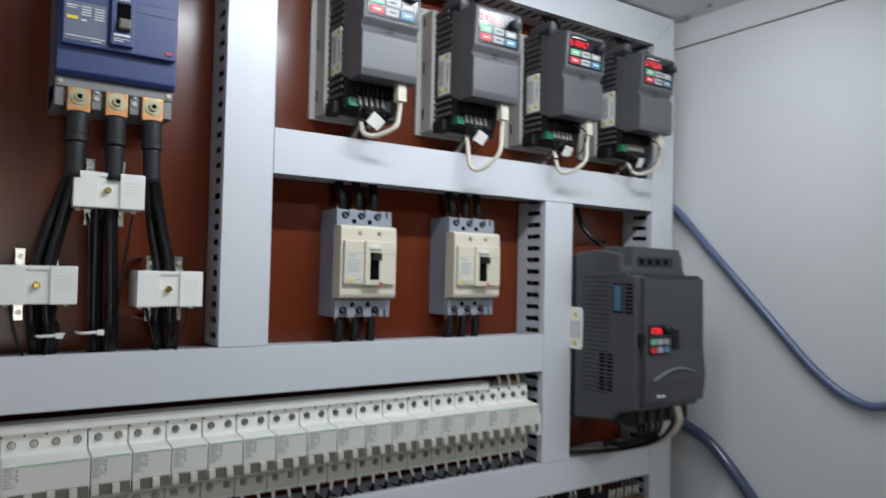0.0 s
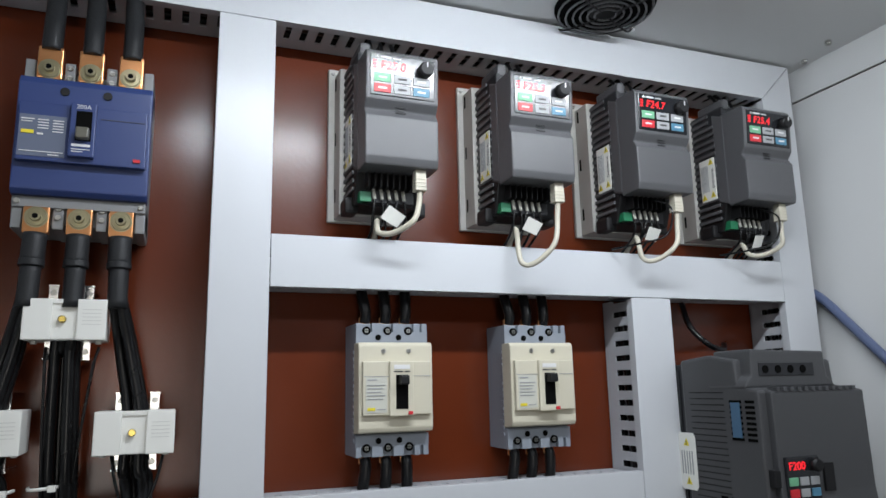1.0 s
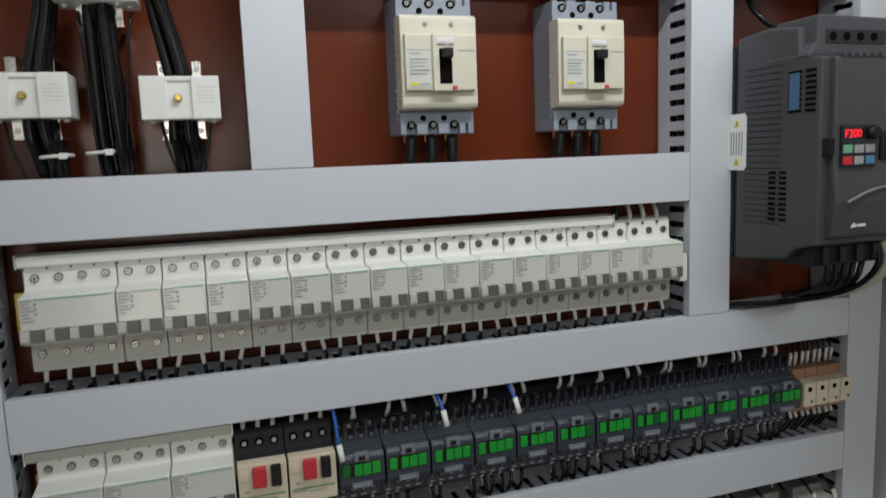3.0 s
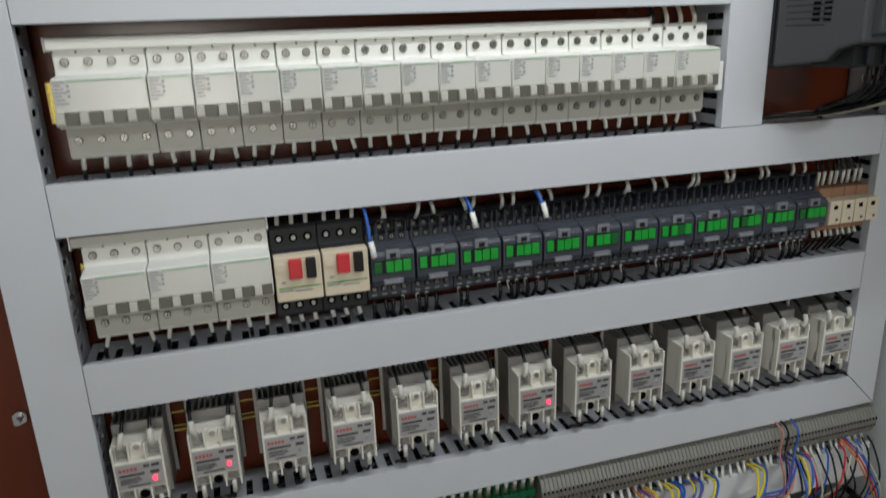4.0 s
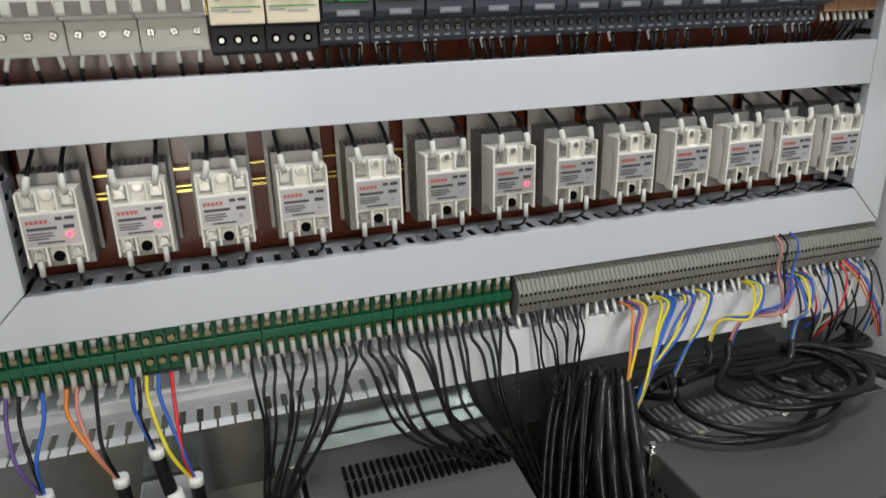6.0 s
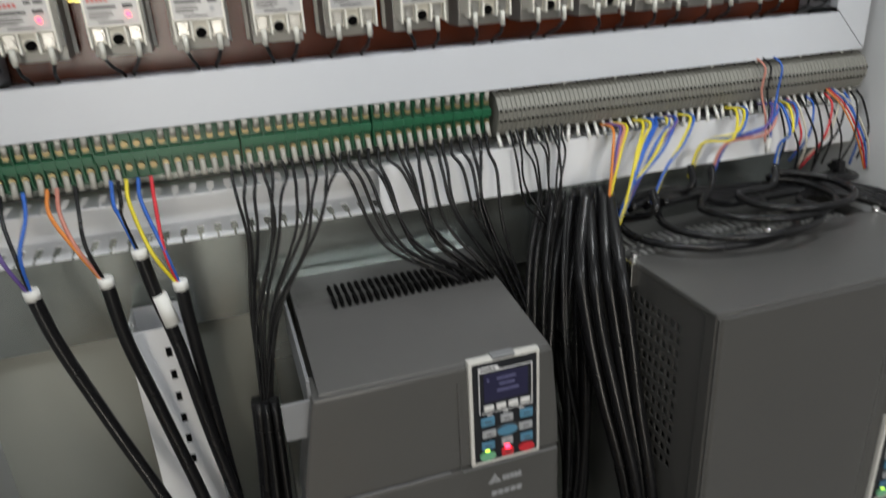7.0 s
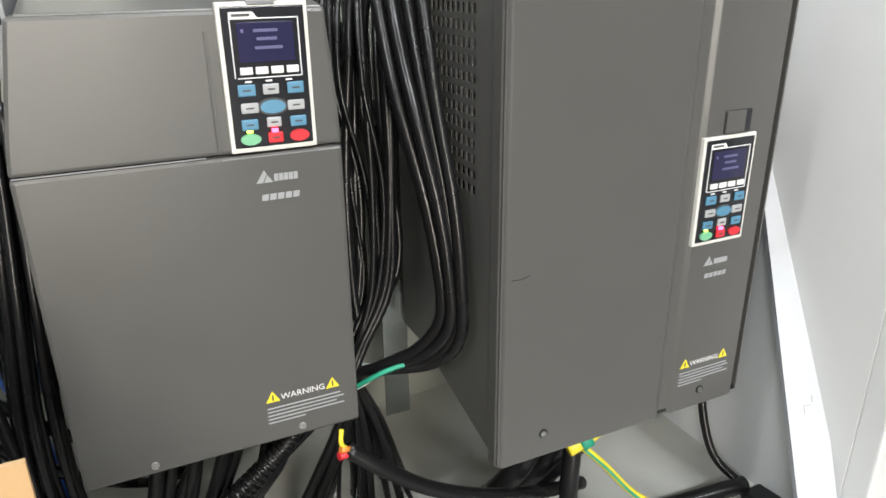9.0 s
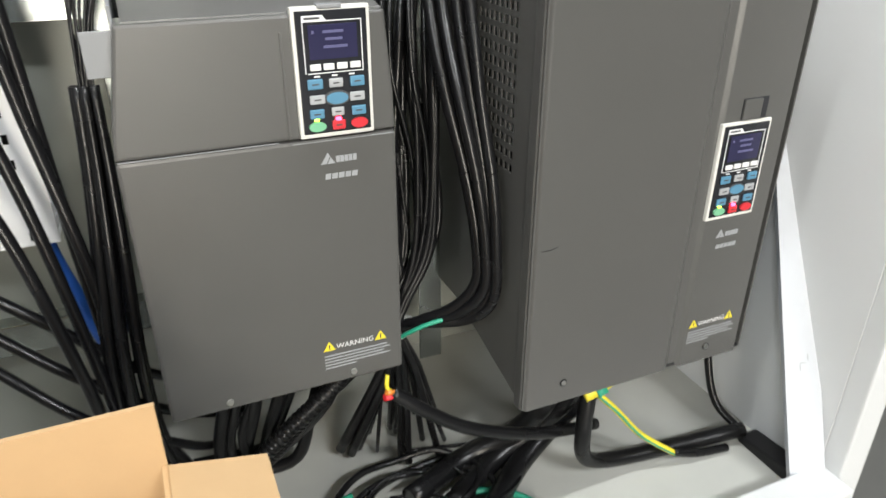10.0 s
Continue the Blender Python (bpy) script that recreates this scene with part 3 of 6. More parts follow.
# thin sensor leads and ties below the transformers
for x, z, x2 in ((-0.125, 1.44, -0.12), (-0.085, 1.44, -0.098), (-0.07, 1.352, -0.056), (-0.03, 1.352, -0.045), (-0.185, 1.354, -0.17), (-0.148, 1.354, -0.158)):
    wire([(x, 0.006, z + 0.004), (x * 0.7 + x2 * 0.3, 0.001, z - 0.018), (x2, 0.006, min(z - 0.05, 1.332)), (x2 + 0.002, 0.022, 1.30)], 0.0013, M_CABLE, "thin black transformer lead", group="transformer leads")
for x, z in ((-0.118, 1.332), (-0.152, 1.330)):
    bm = tube([(x - 0.012, 0.014, z), (x - 0.008, 0.001, z), (x + 0.008, 0.000, z + 0.001), (x + 0.012, 0.014, z + 0.001)], 0.0015, 6, 5)
    box(x + 0.004, x + 0.010, -0.004, 0.001, z - 0.002, z + 0.003, 0.0006, bm=bm)
    tagged(new("cable_tie", finish("cable_tie", bm, M_WHITE)), "white nylon tie round the feeder cables", "cable tie", "cable ties")


# ---------- small moulded-case breakers, cream ----------
def small_breaker(x0, rated):
    ob = thing("circuit_breaker", (x0, 0.0105, 1.4040), "cream and grey three-pole circuit breaker with black toggle", "circuit breaker", "cream breakers side by side")
    W, B, T = 0.0745, -0.0635, 0.0645
    bm = box(0.0005, W - 0.0005, 0.014, BACK - 0.0105, B, T, 0.0015)
    part("case", bm, M_GREYBLUE, ob)
    cv = part("cover", prism([(0.016, -0.042), (-0.002, -0.040), (-0.004, -0.036), (-0.004, 0.042), (-0.001, 0.045), (0.016, 0.045)], "x", 0, W, 0.0012), M_CREAM, ob, "cream cover")
    part("front_plate", box(0.003, W - 0.003, -0.009, -0.0035, -0.024, 0.0265, 0.001), M_CREAM, cv)
    bz = part("bezel", box(0.0285, 0.0525, -0.0125, -0.0085, -0.025, 0.0265, 0.001), M_CREAM, cv)
    part("slot", box(0.0345, 0.0465, -0.0129, -0.0122, -0.0185, 0.0135), M_HOLE, bz)
    part("toggle", box(0.0365, 0.0455, -0.022, -0.0125, 0.004, 0.013, 0.0015), M_BLACK, bz, "black toggle lever")
    part("print", bars([(0.0325, 0.0485, 0.021, 0.0042)], -0.0128), M_WHITEINK, bz, "white maker's plate")
    part("print", bars([(0.0325, 0.0415, 0.0166, 0.0012), (0.043, 0.0485, 0.0166, 0.0012)], -0.0128), M_INK, bz)
    lb = part("label", box(0.0055, 0.0265, -0.0096, -0.0088, -0.0215, 0.0115), mat("pale_label", (0.55, 0.55, 0.49), 0.5), cv, "pale label with fine print")
    part("print", bars([(0.007, 0.0165, 0.009, 0.0012)] + [(0.007, 0.0245 - (i % 3) * 0.002, 0.004 - i * 0.0032, 0.0009) for i in range(5)] + [(0.0165, 0.0245, -0.0185, 0.0009)], -0.0099), M_GREYINK, lb)
    part("sticker", box(0.007, 0.0145, -0.0103, -0.0095, -0.0195, -0.0168), M_YELLOW, lb, "yellow sticker")
    part("line", bars([(0.004, 0.0285, 0.0122, 0.0006), (0.0525, W - 0.004, 0.0122, 0.0006)], -0.0092), M_GREYINK, cv)
    part("push_button", box(0.0465, 0.051, -0.0135, -0.012, -0.0238, -0.0208), M_REDB, cv, "small red test button")
    for zc, s in ((0.055, 1), (-0.053, -1)):
        bm = box(0.0005, W - 0.0005, 0.009, 0.0145, zc - s * 0.0105 if s > 0 else zc - 0.001, zc + 0.001 if s > 0 else zc + 0.0105)
        for a, b in ((0.0005, 0.006), (0.0165, 0.0275), (0.038, 0.049), (0.0595, 0.0655), (0.0685, W - 0.0005)):
            lo, hi = (zc, 0.0645) if s > 0 else (-0.0635, zc)
            box(a, b, 0.009, 0.0145, min(lo, hi), max(lo, hi), 0.0008, bm=bm)
        part("terminal_block", bm, M_GREYBLUE, ob)
        for a in (0.011, 0.0325, 0.054):
            part("hole", cyl((a, 0.0092, zc + s * 0.002), "y", 0.0042, 0.0012, 16), M_HOLE, ob)
            shared("screw", SCREW_S, ob, (a, 0.0088, zc + s * 0.002))
        for a in (0.0228, 0.0438):
            part("hole", cyl((a, 0.0087, zc - s * 0.0045), "y", 0.0029, 0.001, 14), M_HOLE, ob)
    for a in (0.0245, 0.050):
        shared("screw", SCREW_S, ob, (a, -0.0045, 0.0365))
    for i, a in enumerate((0.0125, 0.0335, 0.0545)):
        for s, z in ((1, 0.0645), (-1, -0.0635)):
            part("lug", box(a - 0.0055, a + 0.0055, 0.022, 0.026, z - (0.004 if s > 0 else 0.007), z + (0.007 if s > 0 else 0.004), 0.0006), M_COPPER, ob, "copper lug")
            end = (1.505 if s > 0 else 1.300) - 1.407
            part("lead", tube([(a, 0.024, z + s * 0.002), (a + 0.001, 0.022, z + s * 0.012), (a + 0.002 * (i - 1), 0.027, end), (a + 0.002, 0.034, end + s * 0.02)], 0.0056, 10, 5), M_CABLE, ob)
    for k in range(14):
        part("side_rib", box(-0.0006, 0.0006, 0.016, 0.024, -0.050 + k * 0.0065, -0.0465 + k * 0.0065), M_GREYBLUE, ob)
    return ob


small_breaker(0.1395, 0)
small_breaker(0.3000, 0)


# ---------- four small variable-speed drives ----------
def small_drive(x0, reading, dim):
    ob = thing("motor_drive", (x0, 0.009, 1.6700), "charcoal variable-speed drive with lit red digits", "motor drive", "drives in the upper row")
    W, F = 0.0725, -0.058
    bm = box(0.0, W, -0.030, 0.048, -0.052, 0.066, 0.003)
    body = part("body", bm, M_DARK, ob, "dark ribbed body")
    for k in range(17):
        part("cooling_rib", box(-0.0016, 0.0006, -0.014 if k < 15 else -0.006, 0.044, -0.074 + k * 0.0083, -0.0702 + k * 0.0083), M_DRIVE, body)
    part("front_block", prism([(-0.012, -0.052), (-0.030, -0.058), (-0.030, 0.052), (-0.012, 0.060)], "x", -0.0005, W + 0.0005, 0.002), M_DRIVE, ob)
    front = part("front_cover", prism([(-0.028, -0.060), (F, -0.0595), (F - 0.002, -0.052), (F - 0.002, -0.012), (F + 0.003, -0.004), (F - 0.003, 0.004), (F - 0.0058, 0.050), (F - 0.002, 0.054), (-0.028, 0.055)], "x", 0.0, W, 0.0016), M_DRIVE, ob, "charcoal front cover")
    part("slit", bars([(0.030, 0.040, -0.0012 - 0.003 * k, 0.0009) for k in range(3)], F + 0.0003), M_BLACK, front)
    key = part("keypad", box(0.004, W - 0.004, F - 0.0042, F - 0.0028, 0.0075, 0.0485, 0.0008), M_FILM, ob, "black keypad film")
    words("reading", reading, 0.0115, M_SEG, key, (0.026, F - 0.0046, 0.037), label="lit red digits", shear=0.12)
    part("lamp_mark", bars([(0.006, 0.0095, 0.041 - k * 0.0032, 0.0014) for k in range(3)], F - 0.0044), M_SEG, key)
    part("logo", prism([(0.0085, 0.0440), (0.0125, 0.0440), (0.0105, 0.0472)], "y", F - 0.0046, F - 0.0041, bm=bars([(0.0135, 0.024, 0.0452, 0.0017), (0.026, 0.034, 0.0450, 0.0011)], F - 0.0044)), M_WHITEINK, key)
    kb = part("knob", cyl((0.0575, F - 0.009, 0.0365), "y", 0.0072, 0.011, 24, bev=0.0012), M_BLACK, ob, "black speed knob")
    part("pointer", box(0.0570, 0.0580, F - 0.0149, F - 0.0143, 0.0375, 0.0425), M_WHITEINK, kb)
    cols = ((M_GREENB, M_GREYB, M_GREYB), (M_REDB, M_GREYB, M_BLUEB))
    for r in range(2):
        for c in range(3):
            x, z = 0.0075 + c * 0.0195, 0.0215 - r * 0.0105
            bt = part("button", box(x, x + 0.0165, F - 0.0050, F - 0.0038, z - 0.0005, z + 0.0078, 0.0006), cols[r][c], key)
            part("print", bars([(x + 0.004, x + 0.0125, z + 0.0037, 0.0018)], F - 0.0051), M_WHITEINK if c != 1 else M_INK, bt)
    pivot = Matrix.Translation((0, F - 0.0035, 0.008))
    key.matrix_basis = kb.matrix_basis = pivot @ Matrix.Rotation(radians(3.5), 4, "X") @ pivot.inverted()
    # warning label on the side
    lb = part("warning_label", box(-0.0022, -0.0015, -0.012, 0.014, -0.047, 0.006, 0.0003), M_PAPER, ob, "white warning label with yellow triangles")
    for y, z in ((-0.006, 0.0005), (-0.006, -0.041), (0.009, -0.042)):
        triangle_sign("warning_sign", lb, (-0.0023, y, z), 0.0085, "-x")
    bm = bmesh.new()
    for k in range(7):
        box(-0.0026, -0.0022, 0.000 + k * 0.0018, 0.0007 + k * 0.0018, -0.035, -0.002, bm=bm)
    part("print", bm, M_GREYINK, lb)
    words("warning_text", "WARNING", 0.0052, M_INK, lb, (-0.0024, -0.0075, -0.020), 90, 90, -90)
    # metal base plate, terminals and their wires
    bp = part("base_plate", box(-0.0058, W + 0.0015, 0.024, 0.0555, -0.090, 0.070, 0.001, bm=box(-0.0125, W + 0.0015, 0.0500, 0.0555, -0.092, 0.080, 0.001)), M_BRKT, ob, "bare aluminium base")
    for k in range(3):
        part("slot", box(-0.0063, -0.0055, 0.0420, 0.0450, -0.072 + k * 0.062, -0.058 + k * 0.062), M_HOLE, bp)
    shared("screw", SCREW_S, bp, (-0.0075, 0.0490, 0.075))
    part("terminal_cover", prism([(0.046, -0.088), (-0.012, -0.088), (-0.018, -0.072), (-0.024, -0.052), (0.046, -0.052)], "x", 0.001, W - 0.001, 0.0015), M_BLACK, ob)
    tb = part("terminal_block", box(0.008, 0.060, -0.020, -0.010, -0.0865, -0.074, 0.0006), M_DARK, ob)
    part("connector", box(0.004, 0.0155, -0.0225, -0.012, -0.0865, -0.0765, 0.0006), M_GREENC, ob, "green plug-in connector")
    for k in range(8):
        part("divider", box(0.0095 + k * 0.0062, 0.0105 + k * 0.0062, -0.034, -0.012, -0.074, -0.058), M_BLACK, ob)
    for k in range(5):
        x = 0.018 + k * 0.0075
        part("ferrule", tube([(x, -0.021, -0.0735), (x + 0.001, -0.023, -0.084)], 0.0018, 7), M_MARK, ob)
        part("lead", tube([(x + 0.001, -0.0228, -0.083), (x + 0.003 * math.sin(k * 2.1), -0.020, -0.100), (x + 0.004, 0.004, -0.112), (x, 0.02, -0.125)], 0.0014, 6), M_CABLE, ob)
    for s in (-0.006, W - 0.008):
        part("corner_clip", box(s, s + 0.014, -0.004, 0.02, -0.094, -0.078, 0.003), M_BLACK, ob)
    # upper terminals
    for k in range(5):
        part("upper_terminal", box(0.012 + k * 0.010, 0.018 + k * 0.010, -0.014, 0.010, 0.064, 0.0735, 0.0008), M_DRIVE, ob)
    part("hook", box(0.002, 0.013, -0.030, 0.014, 0.060, 0.076, 0.003), M_DRIVE, ob)
    part("hook", box(W - 0.014, W - 0.002, -0.024, 0.014, 0.060, 0.0725, 0.002), M_DRIVE, ob)
    for k in range(3):
        part("lead", tube([(0.022 + k * 0.012, -0.004, 0.070), (0.022 + k * 0.012, 0.004, 0.090), (0.024 + k * 0.012, 0.02, 0.105)], 0.0022, 7), M_CABLE, ob)
    # network plug
    pl = part("network_plug", box(0.0515, 0.0625, -0.052, -0.042, -0.080, -0.058, 0.0012), M_BEIGE, ob, "beige network plug")
    for k in range(4):
        part("rib", box(0.0512, 0.0628, -0.0524, -0.0416, -0.0795 + k * 0.0035, -0.0778 + k * 0.0035, 0.0005), M_BEIGE, pl)
    return ob


READINGS = ("F25.0", "F25.3", "F24.7", "F25.4")
for i, text in enumerate(READINGS):
    x = 0.1310 + 0.1515 * i
    small_drive(x, text, i < 2)
    dip = (0.0, -0.022, -0.012, 0.0)[i]
    px = x + 0.057
    wire([(px, -0.038, 1.591), (px - 0.001, -0.038, 1.577), (px - 0.008, -0.042, 1.560 + dip * 0.6), (px - 0.024, -0.030, 1.550 + dip), (px - 0.036, -0.020, 1.552 + dip), (px - 0.034, -0.008, 1.566), (px - 0.030, 0.012, 1.56), (px - 0.03, 0.03, 1.54)],
         0.0028, M_BEIGE, "beige network cable hanging from a drive", "cable", "network cables", "network_cable", 8, 6)
    bm = prism([(-0.011, -0.007), (0.009, -0.008), (0.012, 0.006), (-0.009, 0.008)], "y", -0.0003, 0.0003)
    ob = tagged(new("paper_tag", finish("paper_tag", bm, M_PAPER)), "white paper tag on the drive's wires", "tag", "wire tags")
    ob.matrix_basis = pose(px - 0.022, -0.022, 1.568, 25, 20 - 11 * i, 15)
for i in (2, 3):
    x = 0.1310 + 0.1515 * i
    wire([(x + 0.030, -0.030, 1.606), (x + 0.036, -0.055, 1.590), (x + 0.032, -0.050, 1.562), (x + 0.010, -0.035, 1.554), (x - 0.008, -0.004, 1.552)], 0.0011, M_CABLE, "thin black wire looped under a drive", group="loose leads")


# ---------- large drive beside the right-hand duct ----------
def tall_drive():
    X0, X1 = 0.501, 0.632
    ob = thing("motor_drive", (-0.001, 0.007, 0), "large charcoal variable-speed drive with vented side and red digits", "motor drive")
    back = part("heat_sink", box(X0 + 0.004, X1 - 0.004, -0.020, 0.0575, 1.196, 1.424, 0.003), M_DARK, ob, "dark rear heat sink")
    for k in range(12):
        part("fin", box(X0 + 0.002, X0 + 0.005, -0.018 + k * 0.0066, -0.0145 + k * 0.0066, 1.200, 1.418), M_DARK, back)
    part("body", prism([(-0.018, 1.197), (-0.088, 1.205), (-0.100, 1.216), (-0.126, 1.222), (-0.126, 1.396), (-0.100, 1.400), (-0.098, 1.426), (-0.060, 1.432), (-0.018, 1.428)], "x", X0, X1, 0.003), M_DRIVE3, ob)
    front = part("front_cover", prism([(-0.122, 1.226), (-0.134, 1.230), (-0.138, 1.262), (-0.134, 1.300), (-0.133, 1.394), (-0.122, 1.397)], "x", X0 + 0.010, X1 + 0.0005, 0.002), M_DRIVE3, ob)
    tb = part("terminal_hood", prism([(X0 - 0.001, 1.398), (X1 - 0.012, 1.398), (X1 - 0.016, 1.405), (X1 - 0.022, 1.409), (X1 - 0.024, 1.434), (X0 + 0.010, 1.436), (X0 + 0.008, 1.410), (X0 + 0.002, 1.405)], "y", -0.112, -0.060, 0.002), M_DRIVE3, ob)
    part("hood_panel", box(X0 + 0.018, X1 - 0.040, -0.1128, -0.1115, 1.4095, 1.4225, 0.0006), M_DARK, tb)
    for k in range(4):
        part("hole", cyl((X0 + 0.026 + k * 0.0165, -0.1126, 1.416), "y", 0.0040, 0.002, 16), M_HOLE, tb)
    for ya, z0, n, cols in ((-0.112, 1.347, 8, ((-0.121, -0.109), (-0.104, -0.088))), (-0.08, 1.242, 10, ((-0.088, -0.079), (-0.074, -0.065)))):
        bm = bmesh.new()
        for a, b in cols:
            for k in range(n):
                box(X0 - 0.0006, X0 + 0.002, a, b, z0 + k * 0.0052, z0 + 0.0028 + k * 0.0052, bm=bm)
        part("vent", bm, M_HOLE, ob, "side vent slots")
    # thin black strips on the surface stand for the shade of grooves
    for k in range(26):
        part("side_groove", box(X0 - 0.0004, X0 + 0.001, -0.080, -0.030, 1.238 + k * 0.0062, 1.2392 + k * 0.0062), M_BLACK, ob)
    for k in range(12):
        part("crenel", box(X0 + 0.016 + k * 0.0090, X0 + 0.0205 + k * 0.0090, -0.1345, -0.1225, 1.3945, 1.3985, 0.0004), M_DRIVE3, front)
    part("sticker", box(X0 - 0.0012, X0 - 0.0004, -0.102, -0.090, 1.350, 1.384), mat("blue_sticker", (0.06, 0.13, 0.22), 0.4), ob, "faded blue sticker")
    kp = part("keypad", box(0.5165, 0.5575, -0.1365, -0.1325, 1.2945, 1.3335, 0.0008), M_FILM, ob, "black keypad film")
    words("reading", "F200", 0.0105, M_SEG, kp, (0.5295, -0.1369, 1.3250), label="lit red digits")
    cols = ((M_GREENB, M_GREYB, M_GREYB), (M_REDB, M_GREYB, M_BLUEB))
    for r in range(2):
        for c in range(3):
            x, z = 0.5180 + c * 0.0133, 1.3075 - r * 0.0105
            part("button", box(x, x + 0.0105, -0.1380, -0.1362, z, z + 0.0075, 0.0006), cols[r][c], kp)
    part("knob", cyl((0.5500, -0.140, 1.3255), "y", 0.0058, 0.009, 20, bev=0.001), M_BLACK, ob, "black speed knob")
    part("port", box(0.5640, 0.5770, -0.1362, -0.1325, 1.300, 1.3265, 0.0008), M_BLACK, ob)
    part("clip", box(0.505, 0.5135, -0.1335, -0.1225, 1.306, 1.322, 0.001), M_BLACK, ob)
    arc = [(0.522 + 0.0095 * k, -0.1395 + 0.0002 * k, 1.262 + 0.013 * math.sin(k / 9 * 2.6)) for k in range(10)]
    part("trim_arc", tube(arc, 0.0013, 6, 4), M_GREY, ob, "grey moulded arc")
    part("logo", prism([(0.532, 1.2385), (0.537, 1.2385), (0.5345, 1.2425)], "y", -0.1372, -0.1345, bm=bars([(0.538, 0.548, 1.2400, 0.0022)], -0.1362, thick=0.0012)), M_WHITEINK, ob)
    lb = part("warning_label", prism([(-0.033, 1.296), (-0.030, 1.292), (-0.009, 1.292), (-0.006, 1.296), (-0.006, 1.347), (-0.009, 1.351), (-0.030, 1.351), (-0.033, 1.347)], "x", X0 - 0.0012, X0 - 0.0004), M_PAPER, ob, "white warning label with yellow triangles")
    for z in (1.300, 1.340):
        triangle_sign("warning_sign", lb, (X0 - 0.0013, -0.0195, z), 0.009, "-x")
    bm = bmesh.new()
    for k in range(5):
        box(X0 - 0.0016, X0 - 0.0012, -0.028 + k * 0.0040, -0.0265 + k * 0.0040, 1.308, 1.332, bm=bm)
    part("print", bm, M_GREYINK, lb)
    bt = part("terminal_recess", box(X0 + 0.008, X1 - 0.004, -0.112, -0.060, 1.199, 1.222, 0.002), M_BLACK, ob)
    for k in range(5):
        part("post", box(X0 + 0.020 + k * 0.021, X0 + 0.028 + k * 0.021, -0.116, -0.108, 1.202, 1.218, 0.001), M_DARK, bt)
    return ob


tall_drive()
for k, (xs, col, r) in enumerate(((0.598, M_BEIGE, 0.0035), (0.604, M_BEIGE, 0.0035), (0.588, M_CABLE, 0.003))):
    wire([(xs, -0.105, 1.222), (xs + 0.002, -0.108, 1.195), (xs - 0.006, -0.085, 1.168), (xs - 0.035, -0.040, 1.150), (xs - 0.07, 0.0, 1.143), (xs - 0.10, 0.03, 1.135)], r, col,
         "cable from the large drive into the duct", "cable", "drive cables", "drive_cable", 8)
for k in range(5):
    wire([(0.545 + 0.012 * k, -0.09, 1.205), (0.545 + 0.01 * k, -0.085, 1.175), (0.56 + 0.01 * k, -0.03, 1.155 - 0.002 * k), (0.60, 0.02, 1.145), (0.62, 0.04, 1.13)], 0.003, M_CABLE,
         "black power lead of the large drive", "cable", "drive cables", "drive_cable", 7)
wire([(0.56, 0.05, 1.50), (0.553, 0.03, 1.470), (0.565, 0.015, 1.448), (0.60, 0.03, 1.443), (0.62, 0.05, 1.45)], 0.0034, M_CABLE, "black cable looped above the large drive", "cable", "drive cables", "drive_cable", 8)

# hoses on the side wall, clipped to it
for pts, col, lab in (([(0.735, 0.03, 1.520), (0.742, 0.005, 1.506), (0.744, -0.056, 1.442), (0.744, -0.142, 1.354), (0.743, -0.225, 1.271), (0.742, -0.277, 1.240), (0.742, -0.312, 1.240), (0.742, -0.342, 1.26)], M_HOSE, "blue-grey plastic hose along the side wall"),
                      ([(0.735, 0.04, 1.175), (0.740, 0.0, 1.166), (0.741, -0.06, 1.143), (0.741, -0.12, 1.090), (0.741, -0.17, 1.03), (0.742, -0.23, 0.95), (0.742, -0.30, 0.90)], M_HOSED, "glossy dark blue-grey hose along the side wall")):
    tagged(new("hose", finish("hose", tube(pts, 0.0058 if col is M_HOSE else 0.0085, 12, 10), col)), lab, "hose")


# ---------- ceiling fan ----------
def fan_grille(x, y):
    ob = thing("fan_grille", (x, y, CEIL), "black wire fan guard in the cabinet roof", "fan guard")
    for r in (0.012, 0.020, 0.028, 0.036, 0.044, 0.052):
        part("ring", tube([(r * math.cos(a), r * math.sin(a), -0.008 - 0.004 * (r < 0.05)) for a in [k * math.pi / 12 for k in range(25)]], 0.0012, 6, 1), M_WIREG, ob)
    for a in (0.5, 2.07, 3.64, 5.21):
        part("stay", tube([(0.010 * math.cos(a), 0.010 * math.sin(a), -0.013), (0.05 * math.cos(a), 0.05 * math.sin(a), -0.012), (0.066 * math.cos(a), 0.066 * math.sin(a), -0.003)], 0.0013, 6, 4), M_BLACK, ob)
        part("screw", cyl((0.066 * math.cos(a), 0.066 * math.sin(a), -0.002), "z", 0.004, 0.004, 12), M_STEEL, ob)
    part("fan_disc", cyl((0, 0, -0.0015), "z", 0.056, 0.002, 32), M_HOLE, ob)
    part("hub", cyl((0, 0, -0.0045), "z", 0.020, 0.005, 24), M_BLACK, ob)
    return ob


fan_grille(0.405, -0.052)
for x, y in ((0.535, 0.010), (0.735, -0.02), (0.72, -0.07)):
    shared("screw", SCREW, setting("roof_stud", cyl((x, y, CEIL - 0.002), "z", 0.004, 0.004, 10), M_STEEL), (x, y, CEIL - 0.004), 90)

# studs at the edge of the mounting plate
for z in (0.718, 0.776, 0.90, 1.2):
    tagged(new("stud", finish("stud", cyl((-0.285, BACK - 0.008, z), "y", 0.003, 0.016, 10, bm=cyl((-0.285, BACK - 0.004, z), "y", 0.007, 0.006, 6)), M_STEEL)), "steel stud and nut on the mounting plate", "bolt", "studs")


